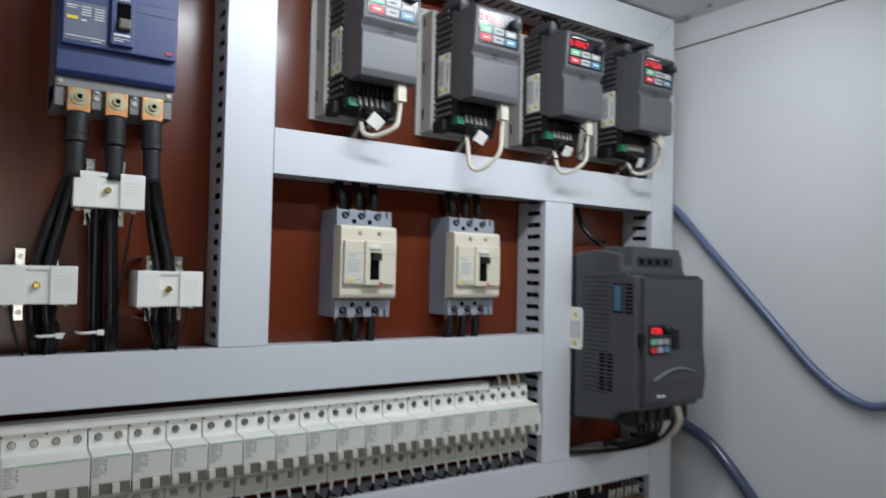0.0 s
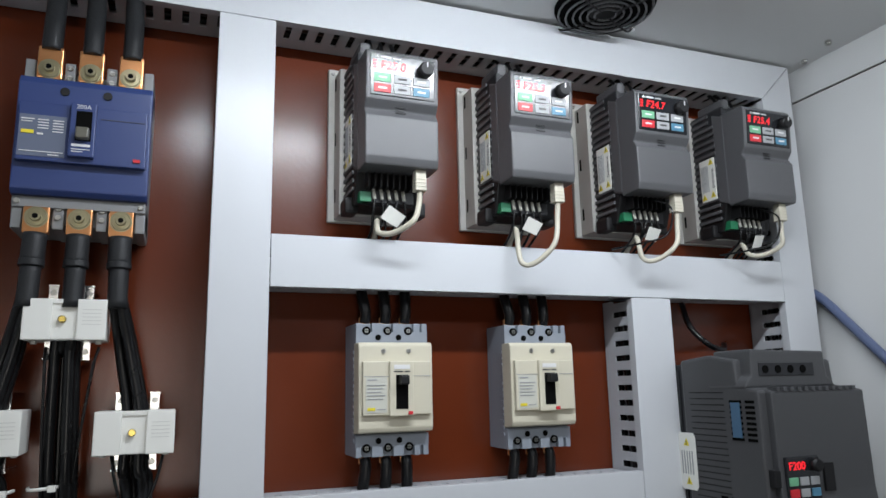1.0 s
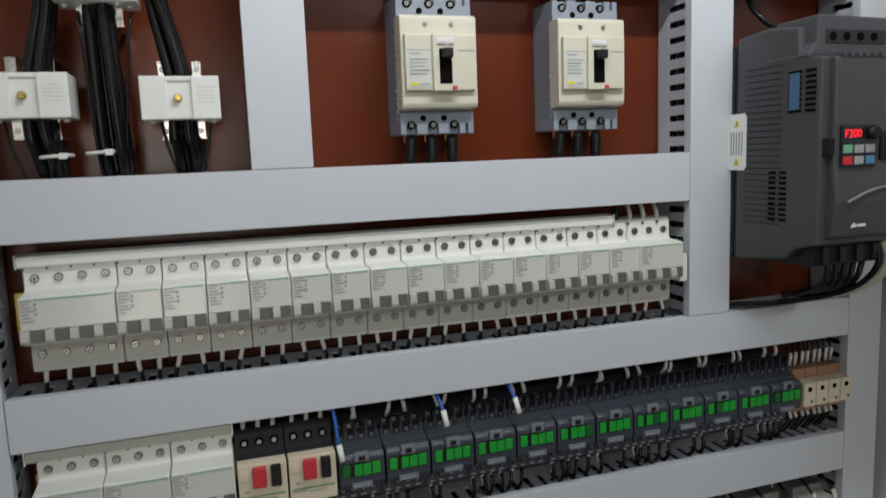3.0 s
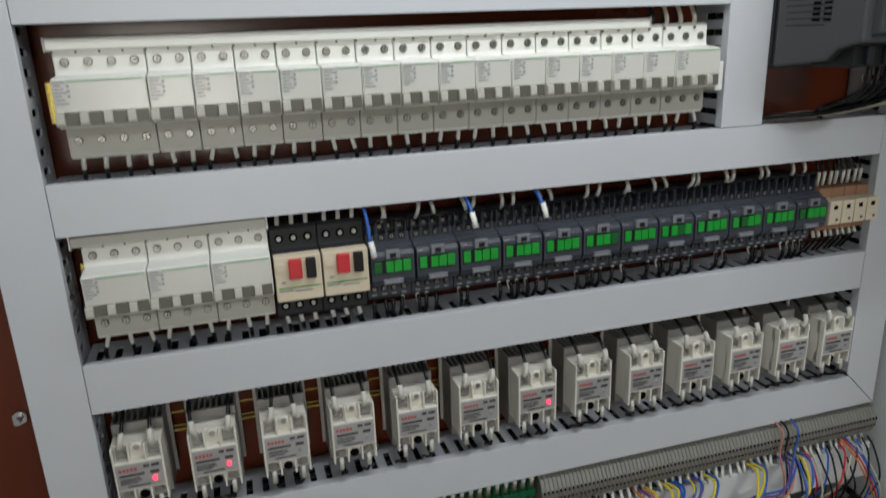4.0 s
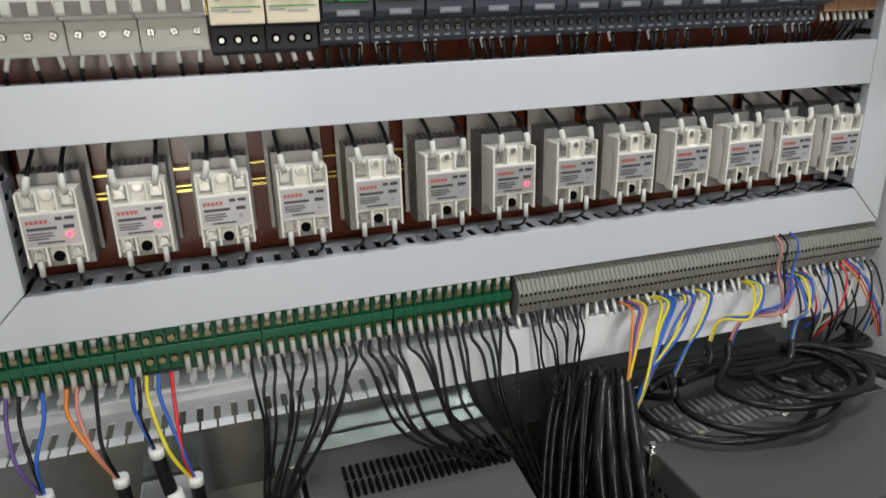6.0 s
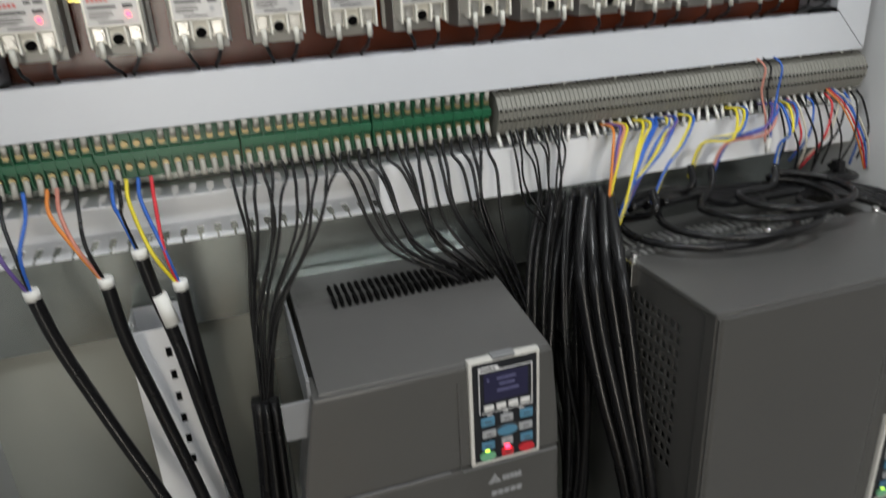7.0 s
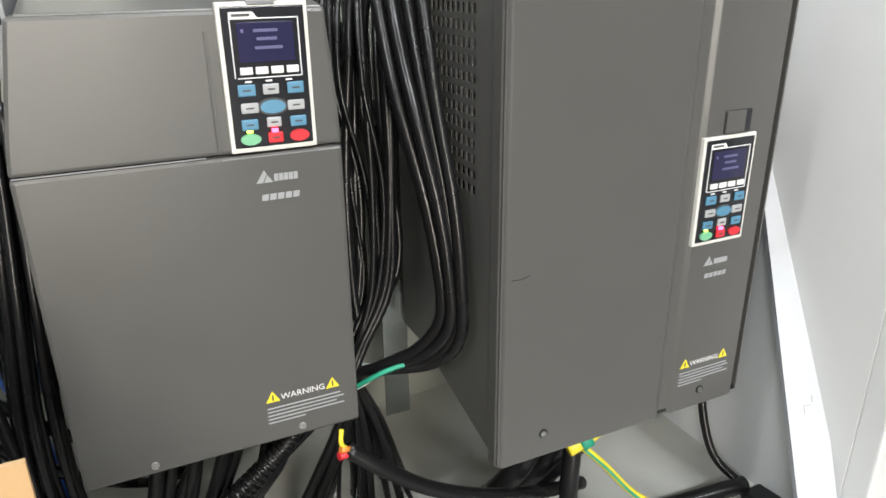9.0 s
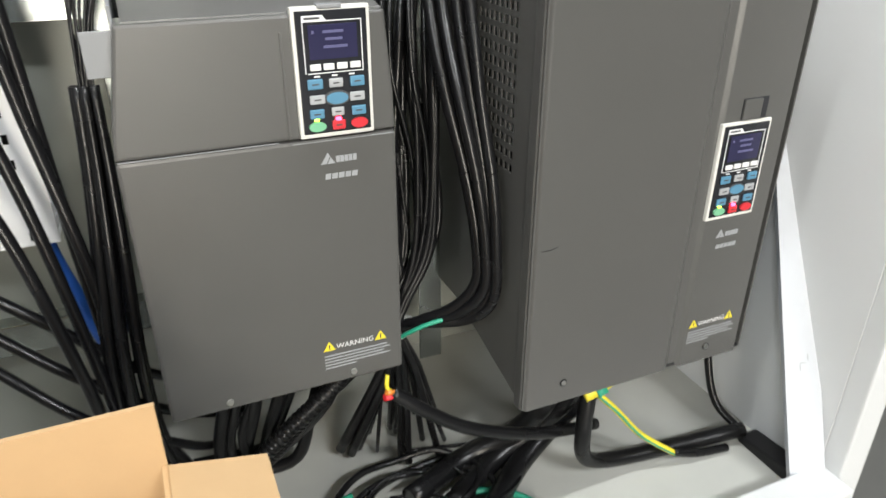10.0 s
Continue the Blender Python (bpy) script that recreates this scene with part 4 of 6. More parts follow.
# ---------- rows of miniature breakers ----------
MOD = 0.01775
MCB_PROFILE = [(0.055, 0.006), (0.014, 0.004), (0.012, 0.007), (0.0118, 0.0300), (-0.0095, 0.0320), (-0.0125, 0.036), (-0.0125, 0.0715), (0.0105, 0.0735), (0.0118, 0.0765), (0.0125, 0.0945), (0.016, 0.0965), (0.055, 0.0965)]


def miniature_breaker(poles, x0, z0, seed, group, leads=True):
    """A breaker of that many poles; its lower end is at z0."""
    rnd = random.Random(seed)
    ob = thing("miniature_breaker", (x0, 0.001, z0), "white %s-pole miniature breaker clipped to the rail" % {2: "two", 3: "three", 4: "four"}[poles], "circuit breaker", group)
    W = poles * MOD - 0.0005
    part("body", prism(MCB_PROFILE, "x", 0.0003, W, 0.0009, seg=1), M_MCB, ob)
    part("lower_face", box(0.0008, W - 0.0005, 0.0106, 0.0121, 0.0075, 0.0300), M_MCBG, ob)
    win = part("label_window", box(0.0012, W - 0.0009, -0.0133, -0.0124, 0.0455, 0.0710, 0.0003), M_CLEAR, ob, "translucent label window")
    part("green_line", bars([(0.012, W - 0.002, 0.0698, 0.0007)], -0.0135), M_PALEG, win)
    rows = [(0.0022, 0.0105, 0.0690, 0.0010)]
    rows += [(0.0022, 0.0075 + 0.002 * ((seed + k) % 3), 0.0665 - 0.0028 * k, 0.0009) for k in range(6)]
    rows += [(0.0115, 0.0135, 0.0660 - 0.004 * k, 0.002) for k in range(3)]
    part("print", bars(rows, -0.0136), M_GREYINK, win)
    part("toggle_slot", box(0.0015, W - 0.001, -0.0131, -0.0115, 0.0345, 0.0450), M_TOGGLE, ob, "grey toggle recess")
    for k in range(poles):
        cx = (k + 0.5) * MOD
        part("toggle", prism([(-0.012, 0.0338), (-0.0165, 0.0345), (-0.0175, 0.0370), (-0.0165, 0.0448), (-0.012, 0.0452)], "x", cx - 0.0088, cx - 0.0022, 0.0005, seg=1), M_MCBG, ob, "pale toggle")
        for z in (0.0835, 0.0200):
            # grey disc that stands for the shaded screw hole
            part("screw_hole", cyl((cx, 0.0115 if z > 0.05 else 0.0100, z), "y", 0.0036, 0.0016, 14), M_TOGGLE, ob)
            shared("screw", SCREW_M, ob, (cx, 0.0108 if z > 0.05 else 0.0094, z), ry=rnd.uniform(0, 90))
        part("notch", box(k * MOD + 0.0001, k * MOD + 0.0017, 0.0100, 0.0124, 0.0905, 0.0935), M_TOGGLE, ob)
        if leads:
            sx = rnd.uniform(-0.0035, 0.0035)
            part("ferrule", tube([(cx, 0.018, 0.0065), (cx + sx * 0.4, 0.015, 0.001), (cx + sx, 0.015, -0.0055)], 0.0020, 8, 3), M_MARK, ob, "white wire marker")
            part("lead", tube([(cx + sx, 0.015, -0.004), (cx + sx * 1.6, 0.017, -0.013), (cx + sx * 1.8, 0.030, -0.028)], 0.0019, 7, 4), M_CABLE, ob)
    return ob


Z1, Z2 = 1.1485, 0.9840
x = -0.1871
for k in range(16):
    poles = 4 if k == 0 else 3 if k == 15 else 2
    miniature_breaker(poles, x, Z1, k, "breakers in the upper row")
    x += poles * MOD
UPPER_END = x
bm = prism([(0.011, 1.2410), (0.0095, 1.2420), (0.0095, 1.2505), (0.028, 1.2515), (0.028, 1.2410)], "x", -0.190, 0.3624, 0.0008)
ob = thing("busbar_cover", (0, 0, 0), "long white comb busbar over the upper breakers", "busbar")
part("cover", bm, M_MCB, ob)
for x in (-0.1915, 0.3626):
    part("end_cap", box(x, x + 0.0014, 0.0090, 0.0285, 1.2405, 1.2518, 0.0004), M_MCBG, ob)
tagged(new("end_cap", finish("end_cap", box(UPPER_END + 0.001, UPPER_END + 0.010, -0.004, 0.030, 1.176, 1.206, 0.001), M_WHITE)), "white end stop beside the breakers", "end stop")
for k in range(4):
    wire([(0.370 + 0.0165 * k, 0.020, 1.2405), (0.370 + 0.0165 * k + 0.001, 0.018, 1.250), (0.371 + 0.0165 * k, 0.03, 1.27)], 0.0024, M_BEIGE if k else M_CABLE, "pale wire into the top of a breaker", group="breaker feed wires")
bm = box(-0.204, 0.449, 0.050, 0.0530, 1.180, 1.215)
setting("rail_upper", bm, M_BRASS)

x = -0.1935
for k in range(3):
    miniature_breaker(3, x, Z2, 40 + k, "breakers in the second row")
    x += 3 * MOD
bm = prism([(0.011, 1.0765), (0.005, 1.0780), (0.005, 1.0865), (0.028, 1.0880), (0.028, 1.0765)], "x", -0.199, -0.0345, 0.0008)
ob = thing("busbar_cover", (0, 0, 0), "pale comb busbar over the second-row breakers", "busbar")
part("cover", bm, M_MCBG, ob)
for x in (-0.2005, -0.0343):
    part("end_cap", box(x, x + 0.0014, 0.0045, 0.0285, 1.0760, 1.0882, 0.0004), M_MCB, ob)
setting("rail_second", box(-0.204, 0.675, 0.050, 0.0530, 1.015, 1.050), M_BRASS)


# ---------- motor-protection breakers ----------
def motor_breaker(x0):
    ob = thing("motor_breaker", (x0, 0.007, 0.9830), "black and cream motor breaker with red and black buttons", "circuit breaker", "motor breakers")
    W = 0.0444
    part("case", prism([(0.055, 0.0), (0.010, 0.0), (0.008, 0.003), (0.008, 0.0225), (-0.004, 0.0245), (-0.004, 0.068), (0.008, 0.070), (0.008, 0.089), (0.012, 0.092), (0.055, 0.092)], "x", 0.0003, W, 0.001), M_DARK, ob)
    fr = part("front_plate", box(0.0008, W - 0.0006, -0.0165, -0.003, 0.0250, 0.0690, 0.0012), M_CREAM2, ob, "cream front plate")
    part("button", box(0.0135, 0.0255, -0.0225, -0.0160, 0.0480, 0.0665, 0.0012), M_REDB, fr, "red stop button")
    part("button", box(0.0295, 0.0385, -0.0215, -0.0160, 0.0470, 0.0665, 0.0012), M_BLACK, fr, "black start button")
    part("dial", cyl((0.007, -0.0170, 0.0590), "y", 0.0042, 0.002, 16), M_CREAM2, fr)
    part("green_line", bars([(0.003, W - 0.003, 0.0385, 0.0009)], -0.0168), M_GREENP, fr)
    part("print", bars([(0.003, 0.016, 0.0362, 0.0015), (0.018, 0.034, 0.0350, 0.0012), (0.006, 0.010, 0.0440, 0.002)], -0.0168), M_GREYINK, fr)
    for k in range(3):
        cx = 0.0085 + k * 0.0135
        for z in (0.0800, 0.0120):
            part("screw_hole", cyl((cx, 0.0078, z), "y", 0.0042, 0.0016, 14), M_HOLE, ob)
            shared("screw", SCREW_S, ob, (cx, 0.0070, z))
        part("ferrule", tube([(cx, 0.014, 0.092), (cx + 0.001, 0.016, 0.106)], 0.0022, 8), M_MARK, ob)
        part("lead", tube([(cx + 0.001, 0.016, 0.104), (cx + 0.002, 0.026, 0.118), (cx, 0.04, 0.124)], 0.0018, 7), M_CABLE, ob)
        part("ferrule", tube([(cx, 0.014, 0.001), (cx + 0.002, 0.012, -0.008)], 0.0022, 8), M_MARK, ob)
        part("lead", tube([(cx + 0.002, 0.012, -0.007), (cx + 0.003, 0.014, -0.016), (cx + 0.003, 0.03, -0.028)], 0.0019, 7), M_CABLE, ob)
    return ob


m0 = motor_breaker(-0.0326)
copy_thing(m0, pose(0.0121, 0.007, 0.9830))


# ---------- contactors ----------
def contactor(x0, seed):
    rnd = random.Random(seed)
    ob = thing("contactor", (x0, 0.006, 0.9830), "slate-grey contactor with bright green window flaps", "contactor", "contactors in a row")
    W = 0.0450
    part("case", prism([(0.056, 0.004), (0.014, 0.004), (0.011, 0.008), (0.011, 0.0225), (-0.002, 0.0245), (-0.002, 0.0640), (0.010, 0.0655), (0.010, 0.0730), (0.018, 0.0745), (0.018, 0.0825), (0.056, 0.0825)], "x", 0.0003, W, 0.001), M_CONT, ob)
    fr = part("front_cover", prism([(-0.001, 0.0255), (-0.010, 0.0265), (-0.013, 0.0320), (-0.013, 0.0570), (-0.009, 0.0610), (-0.001, 0.0620)], "x", 0.0010, W - 0.0008, 0.0012), M_CONT, ob)
    flaps = [(0.0035, 0.0110), (0.0150, 0.0225), (0.0232, 0.0310), (0.0320, 0.0400)]
    part("flap_recess", box(0.0030, 0.0408, -0.0135, -0.0125, 0.0395, 0.0530), M_BLACK, fr)
    for k, (a, b) in enumerate(flaps):
        dark = (seed * 7 + k * 3) % 11 == 0
        part("flap", box(a, b, -0.0150, -0.0128, 0.0405, 0.0520, 0.0005), M_GREEND if dark else M_GREENP, fr)
    part("carrier", box(0.0150, 0.0290, -0.0165, -0.0120, 0.0545, 0.0635, 0.0010), M_CONTL, fr)
    part("carrier_hole", box(0.0190, 0.0250, -0.0170, -0.0160, 0.0560, 0.0605), M_BLACK, fr)
    lb = part("nameplate", box(0.0120, 0.0315, -0.0160, -0.0120, 0.0285, 0.0335, 0.0006), M_CONTL, fr, "grey nameplate")
    part("print", bars([(0.0135 + 0.0022 * i, 0.0150 + 0.0022 * i, 0.0311, 0.0016) for i in range(7)], -0.0162), M_GREYINK, lb)
    part("print", bars([(0.0030, 0.0090, 0.0560, 0.0011), (0.0030, 0.0080, 0.0580, 0.0010), (0.0325, 0.0405, 0.0575, 0.0012)], -0.0118), M_GREYINK, fr)
    for k in range(4):
        cx = 0.0065 + k * 0.0102
        rise = bmesh.new()
        box(cx - 0.0048, cx - 0.0040, 0.0080, 0.020, 0.0660, 0.0860, bm=rise)
        box(cx + 0.0040, cx + 0.0048, 0.0080, 0.020, 0.0660, 0.0860, bm=rise)
        part("barrier", rise, M_CONT, ob)
        for z, y in ((0.0700, 0.0098), (0.0790, 0.0175), (0.0160, 0.0108)):
            part("screw_hole", cyl((cx, y, z), "y", 0.0032, 0.0012, 12), M_HOLE, ob)
            shared("screw", SCREW_S, ob, (cx, y - 0.0004, z))
        part("mark", bars([(cx - 0.0025, cx + 0.0025, 0.0095, 0.0016), (cx - 0.002, cx + 0.002, 0.0222, 0.0011)], 0.0107), M_GREYINK, ob)
    for k in range(2):
        cx = 0.010 + k * 0.010 + rnd.uniform(-0.003, 0.012)
        tip = rnd.uniform(-0.006, 0.006)
        part("ferrule", tube([(cx, 0.018, 0.0835), (cx + tip * 0.5, 0.014, 0.092), (cx + tip, 0.018, 0.1005)], 0.0021, 8, 3), M_MARK, ob, "white wire marker")
        part("lead", tube([(cx + tip, 0.018, 0.099), (cx + tip * 1.2, 0.028, 0.112), (cx + tip, 0.042, 0.122)], 0.0014, 6), M_CABLE if seed not in (2, 4) or k else M_WBLUE, ob)
    for k in range(rnd.randint(2, 4)):
        cx = 0.006 + k * 0.0102
        sx = rnd.uniform(-0.006, 0.005)
        if rnd.random() < 0.75:
            part("ferrule", tube([(cx, 0.015, 0.006), (cx + sx * 0.4, 0.012, -0.004)], 0.0021, 8, 3), M_MARK, ob, "white wire marker")
        part("lead", tube([(cx + sx * 0.4, 0.012, 0.004), (cx + sx * 0.8, 0.011, -0.010), (cx + sx * 1.3, 0.024, -0.026)], 0.0021, 7, 4), M_CABLE, ob)
    for k in range(2):
        ax = 0.008 + k * 0.014
        part("jumper", tube([(ax, 0.012, 0.080), (ax + 0.003, 0.004, 0.088), (ax + 0.016, 0.004, 0.0885), (ax + 0.019, 0.012, 0.080)], 0.0012, 6, 4), M_CABLE, ob, "black jumper wire")
    return ob


for k in range(12):
    contactor(0.0580 + 0.0454 * k, k)
for cx, top in ((0.163, 1.077), (0.239, 1.079), (0.060, 1.059)):
    wire([(cx - 0.006, 0.03, 1.100), (cx - 0.002, 0.006, 1.085), (cx, -0.006, top - 0.004)], 0.0019, M_WBLUE, "blue control wire above the contactors", group="control wires")
    tagged(new("wire_marker", finish("wire_marker", tube([(cx, -0.006, top - 0.003), (cx + 0.002, -0.011, top - 0.018)], 0.0029, 8), M_WHITE)), "white marker sleeve on a control wire", "marker", "wire markers")


def plug_relay(x0):
    ob = thing("plug_relay", (x0, 0.004, 1.0110), "small cream relay on a brown socket", "relay", "plug-in relays")
    part("socket", box(0.0, 0.0178, 0.006, 0.055, -0.012, 0.040, 0.001), mat("socket_brown", (0.30, 0.16, 0.09), 0.5), ob, "brown socket")
    cv = part("cover", box(0.0004, 0.0176, -0.012, 0.030, 0.000, 0.0285, 0.0012), M_CREAM2, ob, "cream cover")
    part("window", box(0.006, 0.011, -0.0126, -0.0116, 0.0185, 0.0235), M_HOLE, cv)
    part("dot", cyl((0.0115, -0.0124, 0.006), "y", 0.0016, 0.001, 10), M_INK, cv)
    part("print", bars([(0.003, 0.014, 0.0115, 0.0010), (0.003, 0.011, 0.0138, 0.0008)], -0.0122), M_FAINT, cv)
    for k in range(2):
        part("ferrule", tube([(0.006 + k * 0.008, 0.018, 0.042), (0.006 + k * 0.008, 0.016, 0.058)], 0.0021, 8), M_MARK, ob)
        part("lead", tube([(0.006 + k * 0.008, 0.016, 0.056), (0.007 + k * 0.008, 0.03, 0.08)], 0.0014, 6), M_CABLE, ob)
        part("ferrule", tube([(0.006 + k * 0.008, 0.018, -0.010), (0.005 + k * 0.008, 0.012, -0.022)], 0.0021, 8), M_MARK, ob)
        part("lead", tube([(0.005 + k * 0.008, 0.012, -0.021), (0.004 + k * 0.008, 0.03, -0.045)], 0.0014, 6), M_CABLE, ob)
    return ob


r0 = plug_relay(0.6040)
for k in range(1, 4):
    copy_thing(r0, pose(0.6040 + 0.0182 * k, 0.004, 1.0110))


# ---------- solid-state relays on heat sinks ----------
FIN = finish("fin", box(-0.00075, 0.00075, 0.0155, 0.046, -0.012, 0.070), M_SINK)
BARRIER = finish("barrier", box(-0.0010, 0.0010, -0.016, -0.004, -0.0090, 0.0090, 0.0005, 1), M_SSR)


def solid_relay(x0, lit, seed):
    rnd = random.Random(seed)
    ob = thing("solid_state_relay", (x0, 0.007, 0.8262), "ivory solid-state relay with a silver label%s" % (" and lit red lamp" if lit else ""), "relay", "solid-state relays")
    hs = box(-0.0235, 0.0235, 0.012, 0.016, -0.012, 0.070, 0.0005)
    sink = part("heat_sink", hs, M_SINK, ob, "finned aluminium heat sink")
    for k in range(9):
        shared("fin", FIN, sink, (-0.02275 + k * 0.0057, 0, 0))
    br = bmesh.new()
    box(-0.027, 0.027, 0.044, 0.0465, -0.010, 0.104, bm=br)
    part("bracket", br, M_BRKT, ob, "flat mounting bracket")
    shared("screw", SCREW_B, ob, (0.0, 0.0425, 0.090))
    body = bmesh.new()
    box(-0.0225, 0.0225, -0.008, 0.013, 0.0, 0.060, 0.001, bm=body)
    box(-0.0225, 0.0225, -0.016, -0.007, 0.0135, 0.0440, 0.0008, bm=body)
    prism([(-0.0225, 0.0), (-0.0225, 0.0600), (-0.0062, 0.0600), (-0.0050, 0.0530), (0.0050, 0.0530), (0.0062, 0.0600), (0.0225, 0.0600), (0.0225, 0.0), (0.0062, 0.0), (0.0050, 0.0065), (-0.0050, 0.0065), (-0.0062, 0.0)], "y", -0.0088, -0.0075, bm=body)
    case = part("body", body, M_SSR, ob)
    for a in (-0.0215, 0.0215, -0.0072, 0.0072):
        shared("barrier", BARRIER, case, (a, 0, 0.051))
        shared("barrier", BARRIER, case, (a, 0, 0.0065))
    # raised dark plates paint the shade of the open terminal recesses
    for a in (-0.0143, 0.0143):
        part("recess", box(a - 0.0050, a + 0.0050, -0.0094, -0.0086, 0.0450, 0.0575), M_GREY, case, "dark plate standing for shade in the terminal recess")
        part("recess", box(a - 0.0050, a + 0.0050, -0.0094, -0.0086, 0.0020, 0.0128), M_GREY, case, "dark plate standing for shade in the terminal recess")
    lb = part("label", box(-0.0205, 0.0205, -0.0165, -0.0157, 0.0155, 0.0420), M_SILVER, ob, "silver-grey label")
    part("print", bars([(-0.018 + 0.0034 * i, -0.0155 + 0.0034 * i, 0.0360, 0.0030) for i in range(5)], -0.0168), M_REDINK, lb, "red maker's mark")
    part("print", bars([(-0.018, 0.004, 0.0302, 0.0022), (-0.018, 0.000, 0.0262, 0.0009), (-0.018, 0.001, 0.0240, 0.0009), (-0.018, -0.003, 0.0218, 0.0009), (0.004, 0.009, 0.0378, 0.0026), (0.011, 0.018, 0.0378, 0.0026), (0.009, 0.017, 0.0305, 0.0030), (-0.012, 0.008, 0.0182, 0.0012)], -0.0168), M_INK, lb)
    part("lamp", cyl((0.0125, -0.0172, 0.0235), "y", 0.0019, 0.0018, 16), M_LEDR if lit else M_GREYINK, lb, "lit red lamp" if lit else "unlit lamp")
    part("cup", cyl((0.0, -0.0095, 0.0560), "y", 0.0050, 0.004, 18, bev=0.0008), M_SSR, ob)
    part("cup_screw", cyl((0.0, -0.0117, 0.0560), "y", 0.0028, 0.0010, 14), M_SCREW, ob)
    part("notch", cyl((0.0, -0.0092, 0.0035), "y", 0.0046, 0.0012, 18), M_HOLE, ob)
    for s in (-1, 1):
        for z in (0.0520, 0.0070):
            pl = part("terminal_plate", box(s * 0.0145 - 0.0046, s * 0.0145 + 0.0046, -0.0106, -0.0090, z - 0.0050, z + 0.0060, 0.0004), M_SCREW, ob, "bright steel terminal")
            shared("screw", SCREW_B, pl, (s * 0.0145, -0.0122, z))
        sx = rnd.uniform(-0.003, 0.003)
        part("ferrule", tube([(s * 0.0145, -0.0115, 0.0575), (s * 0.0145 + sx, -0.014, 0.0640), (s * 0.0145 + sx * 1.5, -0.010, 0.0720)], 0.0029, 9, 3), M_MARK, ob, "white wire marker")
        part("lead", tube([(s * 0.0145 + sx * 1.5, -0.010, 0.0700), (s * 0.0145 + sx * 2, 0.004, 0.0800), (s * 0.0145 + sx * 2, 0.024, 0.0880), (s * 0.014, 0.040, 0.0960)], 0.0019, 7, 4), M_CABLE, ob)
        cx2 = rnd.uniform(-0.008, 0.008) - s * 0.006 * (seed % 2)
        part("ferrule", tube([(s * 0.0145, -0.0115, 0.0020), (s * 0.0145, -0.0120, -0.0120)], 0.0024, 8), M_MARK, ob, "white wire marker")
        part("lead", tube([(s * 0.0145, -0.012, -0.0110), (s * 0.0145 + cx2 * 0.5, -0.009, -0.0200), (s * 0.0145 + cx2, 0.008, -0.0290), (s * 0.0145 + cx2, 0.020, -0.0450)], 0.0015, 6, 4), M_CABLE, ob)
    return ob


for k in range(13):
    solid_relay(-0.1754 + 0.0681 * k, k in (0, 1, 6), k)
setting("rail_relays", box(-0.204, 0.672, 0.052, 0.0555, 0.860, 0.8625, bm=box(-0.204, 0.672, 0.053, 0.0555, 0.8650, 0.8665, bm=box(-0.204, 0.672, 0.052, 0.0555, 0.8810, 0.8830))), M_BRASS, "yellow passivated rail behind the relays")

# ---------- terminal strips ----------
BEFORE = set(bpy.data.objects)
PITCH = 0.0105
for b in range(4):
    x0 = -0.262 + b * 0.1265
    ob = thing("terminal_board", (x0, 0, 0.733), "green terminal board with a row of brass screws", "terminal board", "terminal boards")
    part("board", prism([(0.030, -0.022), (0.006, -0.022), (0.006, -0.0045), (0.000, -0.0040), (0.000, 0.0040), (0.006, 0.0045), (0.006, 0.020), (0.030, 0.020)], "x", 0.0004, 0.1255, 0.0006), M_PCB, ob)
    part("foot", box(0.004, 0.122, 0.030, BACK, -0.018, 0.016), M_GREEND, ob)
    for k in range(12):
        cx = 0.0055 + k * PITCH
        dv = box(cx - 0.0055, cx - 0.0046, -0.001, 0.008, -0.018, 0.018)
        part("divider", dv, M_PCB, ob)
        for s in (1, -1):
            part("screw", cyl((cx, 0.004, s * 0.0105), "y", 0.0030, 0.005, 10), M_DULLB, ob, "dull brass screw")
        if (b, k) in ((1, 2), (1, 3), (1, 4)):
            continue
        part("ferrule", tube([(cx, 0.003, 0.0120), (cx + 0.0006, 0.001, 0.0210)], 0.0026, 8), M_MARKG, ob, "grey-beige wire marker")
        part("ferrule", tube([(cx, 0.003, -0.0115), (cx + 0.0004, -0.003, -0.0250)], 0.0027, 8), M_MARKG, ob, "grey-beige wire marker")

tb = thing("terminal_block", (0.2485, 0, 0.728), "long grey row of spring-clamp terminals", "terminal block")
SLICE = finish("terminal", prism([(0.062, -0.022), (0.012, -0.024), (0.000, -0.018), (-0.006, -0.004), (-0.007, 0.006), (0.001, 0.018), (0.012, 0.023), (0.062, 0.020)], "x", 0.0002, 0.0050, 0.0005, seg=1), M_TERM)
HOLE = finish("clamp", box(0.0014, 0.0038, -0.0006, 0.001, -0.0022, 0.0022, bm=box(0.0016, 0.0036, -0.0045, -0.003, 0.0075, 0.0105)), M_HOLE)
for k in range(93):
    sl = shared("terminal", SLICE, tb, (k * 0.0052, 0, 0))
    shared("clamp", HOLE, sl, (0, -0.0055, -0.004), -14)
# wires leaving the grey terminals
rnd = random.Random(5)
for k in range(0, 92, 2):
    x = 0.2485 + k * 0.0052 + 0.0026
    ob = tagged(new("wire_marker", finish("wire_marker", tube([(x, 0.004, 0.708), (x + rnd.uniform(-0.004, 0.004), -0.003, rnd.uniform(0.690, 0.697))], 0.0021, 7), M_WHITE)), "white ferrule under the grey terminals", "marker", "terminal ferrules")
for k in range(1, 92, 3):
    x = 0.2485 + k * 0.0052
    wire([(x, 0.012, 0.750), (x + rnd.uniform(-0.002, 0.002), 0.012, 0.757), (x, 0.03, 0.765)], 0.0013, M_CABLE if k % 4 else M_WHITE, "short wire into the top of a terminal", group="terminal wires")

# ---------- field wiring below the terminals ----------
rnd = random.Random(11)


